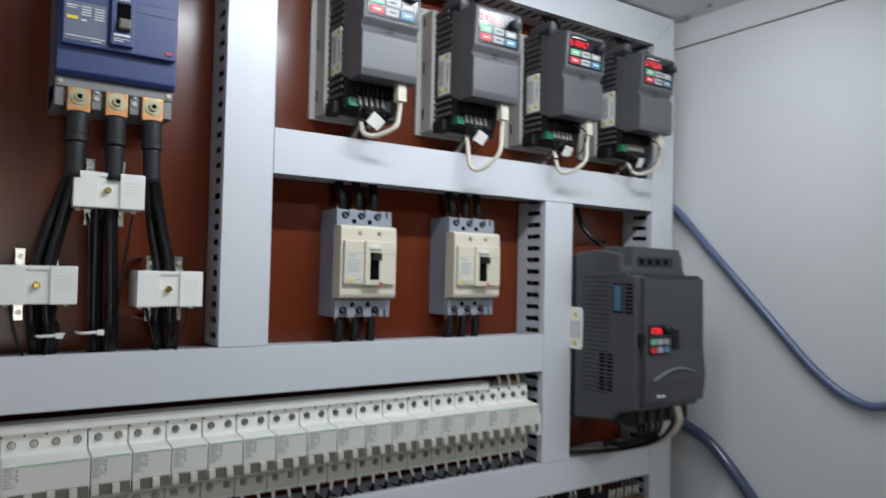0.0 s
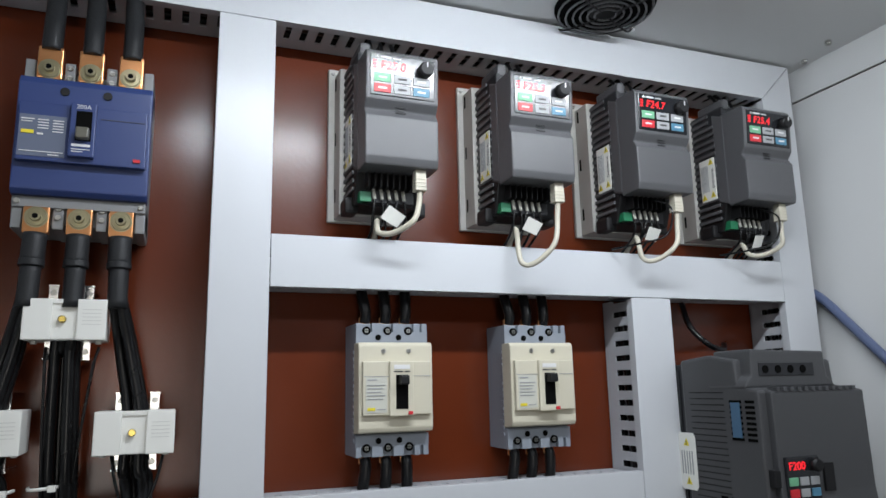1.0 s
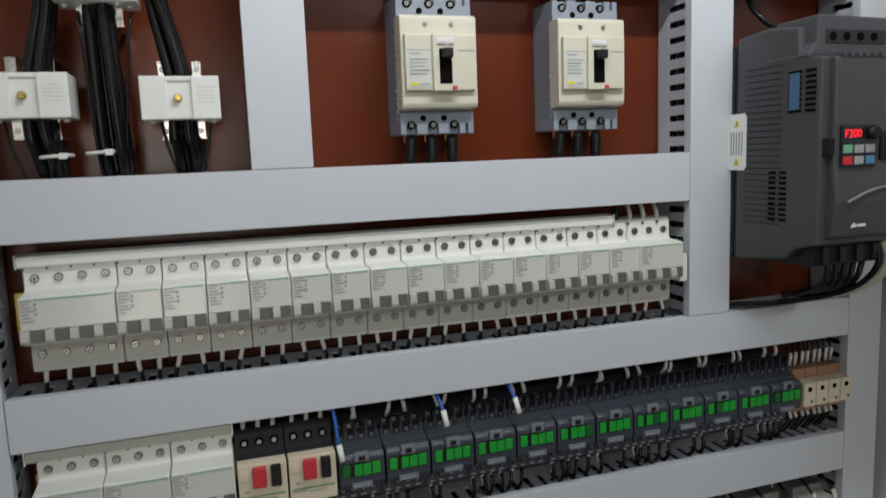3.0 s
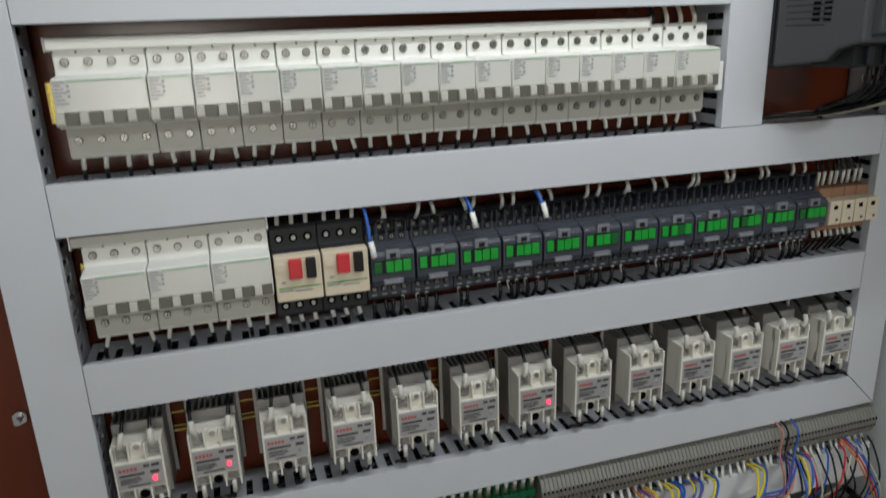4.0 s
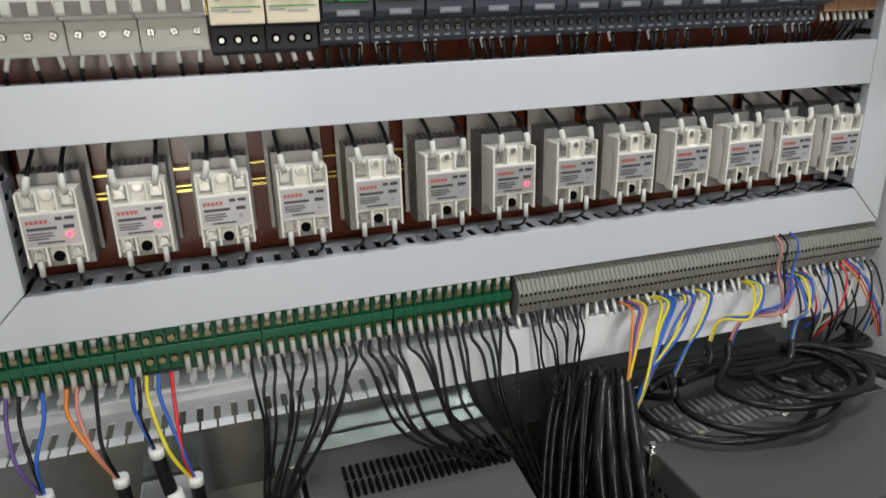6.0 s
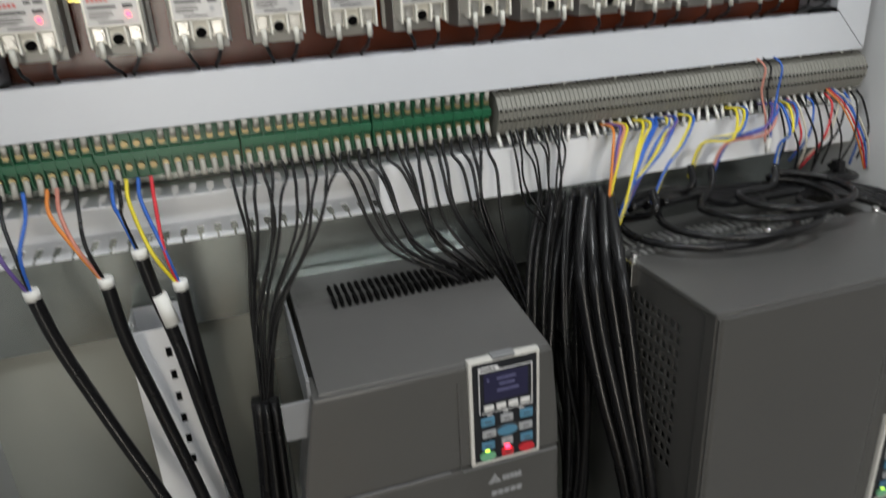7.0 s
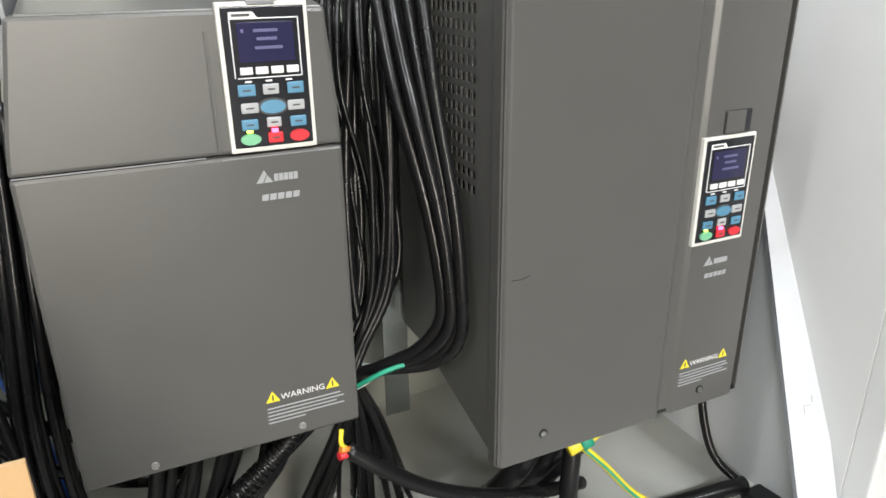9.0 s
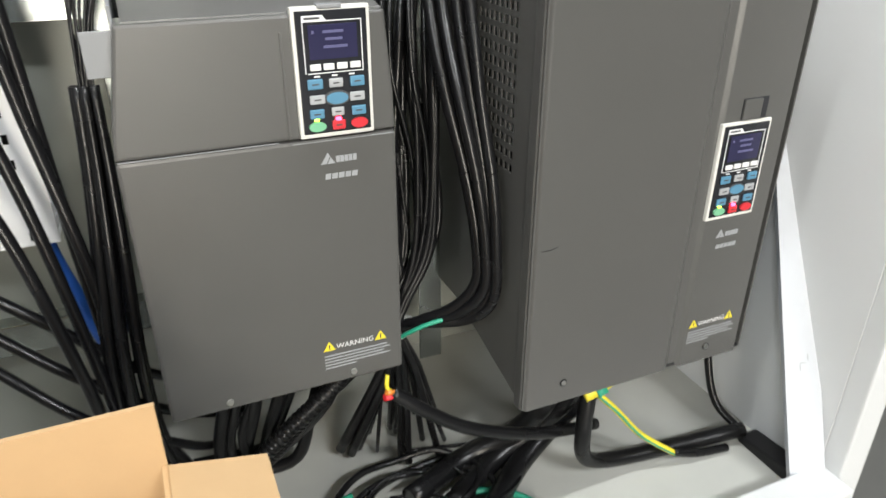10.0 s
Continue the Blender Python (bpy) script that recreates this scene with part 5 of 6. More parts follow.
def drop(x, mid, low, end, r=0.0016, col=None, label="black control wire dropping from the terminal boards", y0=-0.003):
    """A wire from a terminal at x over the duct's edge, through mid and low to end."""
    u, v, w = rnd.uniform(-0.007, 0.007), rnd.uniform(-0.010, 0.008), rnd.uniform(-0.012, 0.012)
    mid = (mid[0] + u, mid[1] + v, mid[2] + w)
    wire([(x, y0, 0.712), (x + rnd.uniform(-0.003, 0.003), -0.010 + v * 0.3, 0.698 + w * 0.3), (x * 0.75 + mid[0] * 0.25 + u * 0.4, -0.020 + v * 0.7, 0.682 + w * 0.5), mid, low, end], r, col or M_CABLE, label, group="field wires", sides=6, steps=6)


# the sheaf that gathers left of the first large drive
for k in range(11):
    x = -0.022 + k * 0.0095
    j = rnd.uniform(-0.006, 0.006)
    drop(x, (x * 0.75 - 0.002 + j * 0.4, -0.026, 0.640), (-0.020 + j + 0.3 * x, -0.030 + j, 0.560), (-0.026 + j * 1.4, -0.045 + j, 0.44), 0.0016)
# the sheaf that sweeps down between the two large drives
for k in range(17):
    x = 0.082 + k * 0.0096
    j = rnd.uniform(-0.008, 0.008)
    drop(x, (x * 0.72 + 0.062 + j * 0.5, -0.034 + j * 0.5, 0.640 - 0.03 * (1 - k / 17)), (0.225 + 0.35 * (x - 0.15) + j, -0.046 + j, 0.560), (0.292 + j * 1.2, -0.058 + j * 1.3, 0.455 + j), 0.0018)
for k in range(9):
    x = 0.262 + k * 0.0075
    j = rnd.uniform(-0.005, 0.005)
    drop(x, (x * 0.6 + 0.118 + j, -0.022, 0.640), (0.300 + j, -0.034 + j, 0.590), (0.302 + j, -0.050 + j, 0.45), 0.0013)

# coloured cores at the boards' left end, each group out of one black cable
def fanout(tip, cores, cable, label):
    ob = thing("multicore_cable", tip, label, "cable", "multicore cables")
    tx, ty, tz = tip
    for x, col in cores:
        part("core", tube([(x - tx, -0.004 - ty, 0.713 - tz), (x - tx, -0.018 - ty, 0.694 - tz), ((x - tx) * 0.5 + 0.003 * math.sin(x * 900), -0.004, 0.035), (0, 0, -0.005)], 0.0018, 8, 6), col, ob)
    part("sheath", tube([(0, 0, 0)] + [(a - tx, b - ty, c - tz) for a, b, c in cable], 0.0062, 10, 6), M_CABLE, ob)
    part("collar", tube([(0, 0, 0.003), (cable[0][0] * 0.06 - tx * 0.06, 0, -0.006)], 0.0068, 10), M_WHITE, ob, "white tape collar")
    return ob


fanout((-0.084, -0.036, 0.618), [(-0.113, M_WYEL), (-0.103, M_WBLUE), (-0.092, M_WRED)], [(-0.082, -0.036, 0.56), (-0.078, -0.038, 0.48), (-0.070, -0.05, 0.34), (-0.058, -0.06, 0.16), (-0.05, -0.03, 0.0), (-0.02, 0.02, -0.04)], "black cable with yellow, blue and red cores")
fanout((-0.145, -0.034, 0.632), [(-0.178, M_WORG), (-0.170, M_WPINK), (-0.155, M_CABLE)], [(-0.140, -0.036, 0.57), (-0.125, -0.04, 0.49), (-0.098, -0.06, 0.36), (-0.075, -0.08, 0.20), (-0.06, -0.06, 0.02), (-0.04, 0.0, -0.04)], "black cable with orange and salmon cores")
fanout((-0.205, -0.036, 0.632), [(-0.197, M_WBLUE), (-0.215, M_CABLE), (-0.225, M_WPUR)], [(-0.195, -0.04, 0.58), (-0.170, -0.05, 0.50), (-0.12, -0.08, 0.36), (-0.09, -0.10, 0.22), (-0.07, -0.08, 0.04), (-0.05, -0.02, -0.04)], "black cable with blue and violet cores")
fanout((-0.112, -0.036, 0.655), [(-0.126, M_WBLUE), (-0.120, M_CABLE)], [(-0.106, -0.038, 0.61), (-0.096, -0.04, 0.555), (-0.084, -0.05, 0.46), (-0.06, -0.07, 0.30), (-0.05, -0.05, 0.08), (-0.03, 0.0, -0.03)], "black cable with a taped end")
tagged(new("tape_flag", finish("tape_flag", tube([(-0.104, -0.0385, 0.612), (-0.098, -0.040, 0.580)], 0.0072, 10), M_PAPER)), "white paper flag on a black cable", "tag", "wire tags")

# coloured cores below the grey terminals, running into black cables that fall beside the second large drive
GROUPS = ((0.372, (M_WORG, M_WPUR, M_WPINK, M_WYEL)), (0.412, (M_WYEL, M_WYEL, M_WBLUE, M_WBLUE)), (0.440, (M_WBLUE, M_WYEL, M_WPUR, M_WBLUE)), (0.470, (M_WYEL, M_WBLUE)), (0.535, (M_WYEL, M_WYEL, M_WBLUE)), (0.580, (M_WPUR, M_WBLUE, M_WPINK)), (0.600, (M_WBLUE, M_WYEL, M_WBLUE)))
ENDS = ((0.340, -0.062, 0.612), (0.352, -0.070, 0.618), (0.362, -0.060, 0.625), (0.400, -0.062, 0.640), (0.470, -0.030, 0.650), (0.500, -0.028, 0.645), (0.575, -0.045, 0.640))
for (gx, cols), (ex, ey, ez) in zip(GROUPS, ENDS):
    ob = thing("core_group", (gx, 0, 0.70), "loose coloured cable cores below the grey terminals", "wires", "coloured core groups")
    for k, col in enumerate(cols):
        x = k * 0.0055
        j = rnd.uniform(-0.005, 0.005)
        part("core", tube([(x, 0.002, 0.004), (x + j, -0.022, 0.004), ((ex - gx) * 0.35 + x * 0.6 + j, -0.044 + j, -0.016 + j), ((ex - gx) * 0.75 + j, ey + 0.002 + j * 0.5, ez - 0.70 + 0.025), (ex - gx + j * 0.5, ey, ez - 0.70 - 0.012)], 0.0016, 8, 6), col, ob)
# thick black cables that fall between the drives
FALL = []
for k in range(16):
    j, i, w, v = rnd.uniform(-0.006, 0.006), rnd.uniform(-0.028, 0.028), rnd.uniform(-0.012, 0.014), rnd.uniform(-0.008, 0.008)
    sx = 0.262 + rnd.uniform(0.0, 0.042)
    FALL.append([(sx + 0.045 + 3 * j, -0.025 + i * 0.5, 0.640), (sx + 0.014 + 2 * j, -0.060 + i, 0.575), (sx + j + v, -0.085 + i, 0.48), (sx + w, -0.095 + i * 0.9, 0.38), (sx - 0.006 + w * 0.7 - v, -0.105 + i * 0.7, 0.28),
                 (0.254 + j * 1.2 + v * 0.5, -0.115 + i * 0.4, 0.215), (0.246 + j * 0.9, -0.118 + i * 0.35, 0.180), (0.262 + 4 * j + v, -0.10 + i * 0.6, 0.10), (0.285 + 9 * j, -0.06 + 2 * i, -0.052)])
for k in range(5):
    j, i = rnd.uniform(-0.004, 0.004), rnd.uniform(-0.010, 0.010)
    b, o = (0.0, 0.012, 0.020, 0.024, 0.006)[k], (0.0, 0.004, 0.016, 0.030, 0.020)[k]
    FALL.append([(0.335 + b * 0.9, -0.040 + i, 0.645), (0.302 + b, -0.090 - o + i, 0.590), (0.298 + b * 1.1, -0.115 - o + i, 0.53), (0.302 + b, -0.140 - o, 0.46), (0.314 + b * 0.7, -0.165 - o * 0.9, 0.38), (0.321 + b * 0.5, -0.180 - o * 0.7, 0.31),
                 (0.320 + b * 0.5, -0.183 - o * 0.6, 0.262 - b * 0.6), (0.300 + b * 0.5, -0.168 - o * 0.4, 0.226 - b * 0.5), (0.268 + j, -0.142 - o * 0.2, 0.200), (0.246 + j, -0.122, 0.180), (0.236 + 2 * j, -0.10 + i, 0.11), (0.19 + 5 * j, -0.05 + 2 * i, -0.045)])
for k, pts in enumerate(FALL):
    wire(pts, (0.0072 if k in (16, 18) else 0.0060) if k >= 16 else 0.0027 + 0.0007 * (k % 4), M_CABLE, "thick black cable hanging between the two large drives", "cable", "hanging cables", "power_cable", 10, 7)
ob = thing("cable_tie", (0.246, -0.118, 0.182), "white nylon tie round the hanging cables", "cable tie", "cable ties")
part("strap", tube([(0.024 * math.cos(a), 0.020 * math.sin(a), 0.004 * math.cos(a)) for a in [i * math.pi / 8 for i in range(17)]], 0.003, 6, 1), M_WHITE, ob)
part("head", box(-0.026, -0.014, -0.026, -0.016, -0.006, 0.006, 0.001), M_WHITE, ob)
wire([(0.240, -0.145, 0.186), (0.265, -0.160, 0.205), (0.292, -0.168, 0.214)], 0.0026, M_WGREEN, "green-sheathed wire across the hanging cables", group="loose leads")


# ---------- the two large drives ----------
def keypad(parent, x0, y, z0, k=1.0):
    """The operating panel of a large drive, its lower left corner at x0, z0 on the face y."""
    W, H = 0.0685, 0.1125
    kp = part("keypad", box(x0, x0 + W, y - 0.006, y + 0.002, z0, z0 + H, 0.0018), M_RIM, parent, "keypad with a pale rim, blue keys and violet display")
    part("face", box(x0 + 0.0034, x0 + W - 0.0034, y - 0.0067, y - 0.0055, z0 + 0.0042, z0 + H - 0.0032, 0.0010), M_FILM, kp)
    yy = y - 0.0070
    part("name_tab", prism([(x0 + 0.009, z0 + 0.1010), (x0 + 0.030, z0 + 0.1010), (x0 + 0.0265, z0 + 0.1055), (x0 + 0.009, z0 + 0.1055)], "y", yy - 0.0002, yy + 0.0004), M_WHITEINK, kp)
    part("print", bars([(x0 + 0.011, x0 + 0.0245, z0 + 0.1032, 0.0018)], yy - 0.0003), M_INK, kp)
    fr = bars([(x0 + 0.009, x0 + 0.0605, z0 + 0.1007, 0.0008), (x0 + 0.011, x0 + 0.0600, z0 + 0.0575, 0.0008)], yy)
    box(x0 + 0.0088, x0 + 0.0096, yy - 0.0003, yy + 0.0003, z0 + 0.0575, z0 + 0.101, bm=fr)
    box(x0 + 0.0597, x0 + 0.0605, yy - 0.0003, yy + 0.0003, z0 + 0.0575, z0 + 0.101, bm=fr)
    part("outline", fr, M_WHITEINK, kp)
    lc = part("display", box(x0 + 0.0135, x0 + 0.0560, yy - 0.0006, yy + 0.0004, z0 + 0.0690, z0 + 0.0980, 0.0004), M_LCD, kp, "dim violet display")
    part("print", bars([(x0 + 0.0165, x0 + 0.0185, z0 + 0.0920, 0.0025), (x0 + 0.026, x0 + 0.044, z0 + 0.0920, 0.0022), (x0 + 0.028, x0 + 0.043, z0 + 0.0860, 0.0022), (x0 + 0.026, x0 + 0.047, z0 + 0.0795, 0.0022)], yy - 0.0007), mat("display_print", (0.10, 0.10, 0.20), 0.3, grain=0), lc)
    for i in range(4):
        part("soft_key", box(x0 + 0.0130 + i * 0.0118, x0 + 0.0225 + i * 0.0118, yy - 0.0014, yy + 0.0003, z0 + 0.0600, z0 + 0.0655, 0.0008), M_WHITEB, kp, "white soft key")
    part("print", bars([(x0 + 0.016 + i * 0.0155, x0 + 0.021 + i * 0.0155, z0 + 0.0548, 0.0013) for i in range(3)], yy), M_WHITEINK, kp)
    keys = ((0.0095, 0.0440, 0.0135, 0.0090, M_BLUEB), (0.0475, 0.0440, 0.0130, 0.0090, M_BLUEB), (0.0285, 0.0445, 0.0125, 0.0080, M_GREYB), (0.0105, 0.0310, 0.0135, 0.0080, M_GREYB), (0.0465, 0.0310, 0.0135, 0.0080, M_GREYB),
            (0.0290, 0.0190, 0.0115, 0.0080, M_GREYB), (0.0095, 0.0180, 0.0130, 0.0085, M_BLUEB), (0.0475, 0.0180, 0.0130, 0.0085, M_BLUEB), (0.0290, 0.0065, 0.0120, 0.0085, M_REDB))
    for a, b, w, h, col in keys:
        bt = part("key", box(x0 + a, x0 + a + w, yy - 0.0018, yy + 0.0003, z0 + b, z0 + b + h, 0.0012), col, kp)
        part("print", bars([(x0 + a + w * 0.28, x0 + a + w * 0.72, z0 + b + h * 0.5, 0.0012)], yy - 0.0019), M_INK, bt)
    def oval(cx, cz, rx, rz):
        return [(cx + rx * math.cos(t), cz + rz * math.sin(t)) for t in [i * math.pi / 12 for i in range(24)]]
    part("key_ring", prism(oval(x0 + 0.0350, z0 + 0.0350, 0.0118, 0.0068), "y", yy - 0.0005, yy + 0.0003), M_INK, kp)
    part("key", prism(oval(x0 + 0.0350, z0 + 0.0350, 0.0098, 0.0052), "y", yy - 0.0018, yy + 0.0003), M_BLUEB, kp, "oval blue key")
    part("key", prism(oval(x0 + 0.0155, z0 + 0.0108, 0.0078, 0.0044), "y", yy - 0.0018, yy + 0.0003), M_GREENB, kp, "oval green start key")
    part("key", prism(oval(x0 + 0.0540, z0 + 0.0108, 0.0078, 0.0046), "y", yy - 0.0018, yy + 0.0003), M_REDB, kp, "oval red stop key")
    part("lamp", box(x0 + 0.0130, x0 + 0.0175, yy - 0.0012, yy + 0.0003, z0 + 0.0158, z0 + 0.0176, 0.0004), M_LEDG, kp, "lit lime lamp")
    part("lamp", box(x0 + 0.0325, x0 + 0.0372, yy - 0.0024, yy + 0.0003, z0 + 0.0150, z0 + 0.0178, 0.0004), M_LEDR, kp, "lit red lamp")
    return kp


def plates(parent, x, y, z, s=1.0):
    """The maker's mark, as plain shapes, under the keypad; x, z is its lower left corner."""
    mark = prism([(x, z), (x + 0.0052 * s, z), (x + 0.0088 * s, z + 0.0072 * s), (x + 0.0070 * s, z + 0.0108 * s)], "y", y - 0.0003, y + 0.0003)
    prism([(x + 0.0062 * s, z), (x + 0.0135 * s, z), (x + 0.0094 * s, z + 0.0064 * s)], "y", y - 0.0003, y + 0.0003, bm=mark)
    part("logo", mark, M_GREYINK, parent, "pale printed triangle")
    for k in range(5):
        a = x + (0.0146 + 0.0040 * k) * s
        part("logo", bars([(a, a + 0.0034 * s, z + 0.0035 * s, 0.0060 * s)], y), M_GREYINK, parent)
    for k in range(5):
        a, w = x + (0.0030 + 0.0064 * k) * s, 0.0052 * s
        part("logo", prism([(a, z - 0.0150 * s), (a + w, z - 0.0150 * s), (a + w + 0.0008, z - 0.0098 * s), (a + 0.0008, z - 0.0098 * s)], "y", y - 0.0003, y + 0.0003), M_GREYINK, parent)


def caution(parent, x, y, z, w):
    """The printed warning: two triangles, a word and lines of small print; x is the left triangle's middle."""
    triangle_sign("warning_sign", parent, (x, y - 0.0002, z), 0.0130)
    triangle_sign("warning_sign", parent, (x + w, y - 0.0002, z), 0.0130)
    words("warning_text", "WARNING", 0.0085, M_WHITEINK, parent, (x + w / 2, y - 0.0003, z - 0.0005))
    part("print", bars([(x - 0.006, x + w * (1.12, 1.18, 1.05, 1.18, 0.5)[i], z - 0.0105 - 0.0038 * i, 0.0013) for i in range(5)], y - 0.0001), M_GREYINK, parent)


def drive_left():
    X0, X1, Z0, Z1, F = -0.010, 0.2335, 0.172, 0.5535, -0.178
    ob = thing("motor_drive", (0, 0, 0), "large graphite motor drive with a keypad and vented top", "motor drive", "large drives")
    part("case", prism([(0.020, Z0 + 0.004), (F + 0.012, Z0 + 0.004), (F + 0.012, Z1 - 0.010), (-0.060, 0.566), (-0.030, 0.572), (0.020, 0.572)], "x", X0 + 0.027, X1 - 0.009, 0.003), M_DRIVE2, ob)
    lower = part("front_cover", box(X0, X1, F, F + 0.030, Z0, 0.4445, 0.0035), M_DRIVE2, ob, "graphite lower cover")
    face = [(X0, 0.4460), (X1, 0.4460), (X1 - 0.001, 0.4800), (X1 - 0.007, Z1), (X0 + 0.019, Z1), (X0 + 0.003, 0.4700)]
    upper = part("front_cover", prism(face, "y", F + 0.0005, F + 0.040, 0.0030), M_DRIVE2, ob, "graphite upper cover that narrows to its top")
    part("ridge", box(0.1335, 0.1355, F - 0.0012, F + 0.004, 0.447, Z1 - 0.014, 0.0006), M_DRIVE2, upper)
    part("seam", bars([(X0 + 0.002, 0.124, 0.4452, 0.0009), (0.136, X1 - 0.002, 0.4420, 0.0009)], F + 0.0002, thick=0.0006), M_GREY, ob, "pale seam line")
    top = part("top_plate", prism([(F + 0.006, Z1 + 0.0012), (-0.060, 0.569), (0.030, 0.574), (0.030, 0.566), (F + 0.006, Z1 - 0.006)], "x", X0 + 0.025, X1 - 0.008, 0.001), mat("grey_top", (0.125, 0.123, 0.118), 0.30, 0.3, grain=0.08), ob, "grey vented top")
    sl = bmesh.new()
    for k in range(24):
        for ya, yb in ((-0.052, -0.034), (-0.028, -0.008)):
            box(0.052 + k * 0.0072, 0.0552 + k * 0.0072, ya, yb, 0.566, 0.5755, bm=sl)
    part("vent", sl, M_HOLE, top, "rows of vent slots")
    part("mounting_ear", box(X0 - 0.006, X0 + 0.020, -0.166, -0.163, 0.512, 0.548, 0.0008, bm=box(X0 + 0.017, X0 + 0.020, -0.164, 0.02, 0.512, 0.566, 0.0006)), M_GREY, ob, "grey metal lifting ear of the chassis")
    part("back_frame", box(X0 - 0.002, X1 - 0.004, 0.020, 0.064, 0.170, 0.568, 0.002), M_ZINC, ob, "bare metal back frame")
    keypad(ob, 0.1435, F + 0.0030, 0.4465)
    part("cover_tab", box(0.166, 0.188, F - 0.003, F + 0.006, 0.5555, 0.5605, 0.001), M_GREY, ob)
    plates(ob, 0.1600, F - 0.0002, 0.4200)
    caution(ob, 0.1530, F, 0.2185, 0.0560)
    for x, z in ((0.047, 0.1810), (0.1775, 0.1815)):
        shared("screw", SCREW, ob, (x, F - 0.001, z))
    part("gland_plate", box(X0 + 0.02, X1 - 0.03, -0.120, 0.02, 0.160, 0.178, 0.002), M_BLACK, ob)
    return ob


def drive_right():
    X0, X1, Z0, Z1, F = 0.3530, 0.6770, 0.112, 0.588, -0.2405
    ob = thing("motor_drive", (0, 0, 0), "tall graphite motor drive with a perforated side and keypad", "motor drive", "large drives")
    # the side panel with its grid of square holes
    ys = [F + 0.002] + [v for k in range(10) for v in (-0.1875 + 0.0105 * k, -0.1805 + 0.0105 * k)] + [0.0]
    zs = [0.360] + [v for k in range(12) for v in (0.3850 + 0.0145 * k, 0.3935 + 0.0145 * k)] + [0.583]
    side = bmesh.new()
    grid = [[side.verts.new((X0 + 0.0012, y, z)) for z in zs] for y in ys]
    for i in range(len(ys) - 1):
        for j in range(len(zs) - 1):
            if i % 2 == 0 or j % 2 == 0:
                side.faces.new((grid[i][j], grid[i + 1][j], grid[i + 1][j + 1], grid[i][j + 1]))
    low = [side.verts.new((X0 + 0.0012, y, z)) for y, z in ((F + 0.002, Z0 + 0.004), (-0.225, Z0 + 0.010), (-0.060, 0.165), (0.0, 0.165))]
    side.faces.new([row[0] for row in grid] + low[::-1])
    slab = bmesh.ops.extrude_face_region(side, geom=side.faces[:])
    for v in slab["geom"]:
        if isinstance(v, bmesh.types.BMVert):
            v.co.x += 0.0018
    part("side_panel", side, M_DRIVE2, ob, "graphite side with square holes")
    part("inner_chassis", box(X0 + 0.030, X1 - 0.030, -0.19, 0.040, 0.16, 0.560), M_DARK, ob)
    part("circuit_board", box(X0 + 0.022, X0 + 0.024, -0.18, -0.03, 0.40, 0.55), M_ALU, ob, "pale metal parts behind the holes")
    part("side_panel", prism([(F + 0.002, Z0 + 0.004), (F + 0.002, 0.583), (0.0, 0.583), (0.0, 0.165), (-0.060, 0.165), (-0.225, Z0 + 0.010)], "x", X1 - 0.003, X1 - 0.0012), M_DRIVE2, ob)
    front = part("front_cover", prism([(X0, F + 0.006), (X0 + 0.006, F), (0.5540, F), (0.5600, F + 0.0035), (0.5710, F + 0.0035), (0.5770, F), (X1 - 0.012, F), (X1, F + 0.012), (X1, F + 0.02), (X0, F + 0.02)], "z", Z0, Z1 - 0.003, 0.0012), M_DRIVE2, ob, "graphite front cover with a vertical groove")
    part("top_cover", box(X0, X1, F + 0.004, -0.098, Z1 - 0.008, Z1, 0.003), M_DRIVE2, ob)
    rear = part("rear_top", box(X0 + 0.008, X1 - 0.008, -0.098, 0.060, 0.556, 0.572), M_DRIVE2, ob)
    lip = part("flange", box(X0 - 0.006, X1 + 0.004, -0.112, -0.096, 0.560, 0.587, 0.001), M_STEEL, ob, "bright mounting flange")
    for x in (X0 + 0.002, X0 + 0.060, 0.520, X1 - 0.006):
        part("nut", cyl((x, -0.104, 0.590), "z", 0.004, 0.008, 6), M_STEEL, lip)
    sl = bmesh.new()
    for k in range(30):
        for ya, yb in ((-0.084, -0.060), (-0.048, -0.024)):
            box(0.380 + k * 0.0096, 0.3842 + k * 0.0096, ya, yb, 0.568, 0.5745, bm=sl)
    part("vent", sl, M_ALU, rear, "rows of bright vent slots")
    part("heat_sink", box(X0 + 0.010, X1 - 0.010, 0.0, 0.064, 0.150, 0.566, 0.002), M_ALU, ob)
    keypad(ob, 0.5735, F + 0.0035, 0.3135)
    part("dock", box(0.5980, 0.6330, F - 0.001, F + 0.003, 0.4270, 0.4500, 0.001), M_DARK, ob)
    part("dock_tab", box(0.5985, 0.6230, F - 0.003, F - 0.001, 0.4280, 0.4495, 0.001), M_DRIVE2, ob)
    plates(ob, 0.5960, F - 0.0002, 0.2880, 0.95)
    caution(ob, 0.5880, F, 0.1715, 0.0555)
    for x, z in ((0.4060, 0.1400), (0.6150, 0.1330)):
        part("screw_recess", cyl((x, F - 0.0002, z), "y", 0.0050, 0.0012, 16), M_BLACK, ob)
        shared("screw", SCREW, ob, (x, F - 0.0008, z))
    part("scratch", tube([(0.364, F - 0.0002, 0.318), (0.374, F - 0.0002, 0.3175), (0.383, F - 0.0002, 0.3195)], 0.0004, 5), M_BLACK, ob)
    part("mounting_frame", box(X0 - 0.022, X0 + 0.012, 0.020, 0.0235, 0.02, 0.60, 0.001), M_ZINC, ob, "galvanised upright behind the drive")
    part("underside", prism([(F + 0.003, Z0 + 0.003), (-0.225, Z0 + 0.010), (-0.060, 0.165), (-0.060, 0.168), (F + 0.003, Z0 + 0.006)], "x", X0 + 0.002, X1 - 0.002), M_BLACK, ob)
    return ob


drive_left()
drive_right()

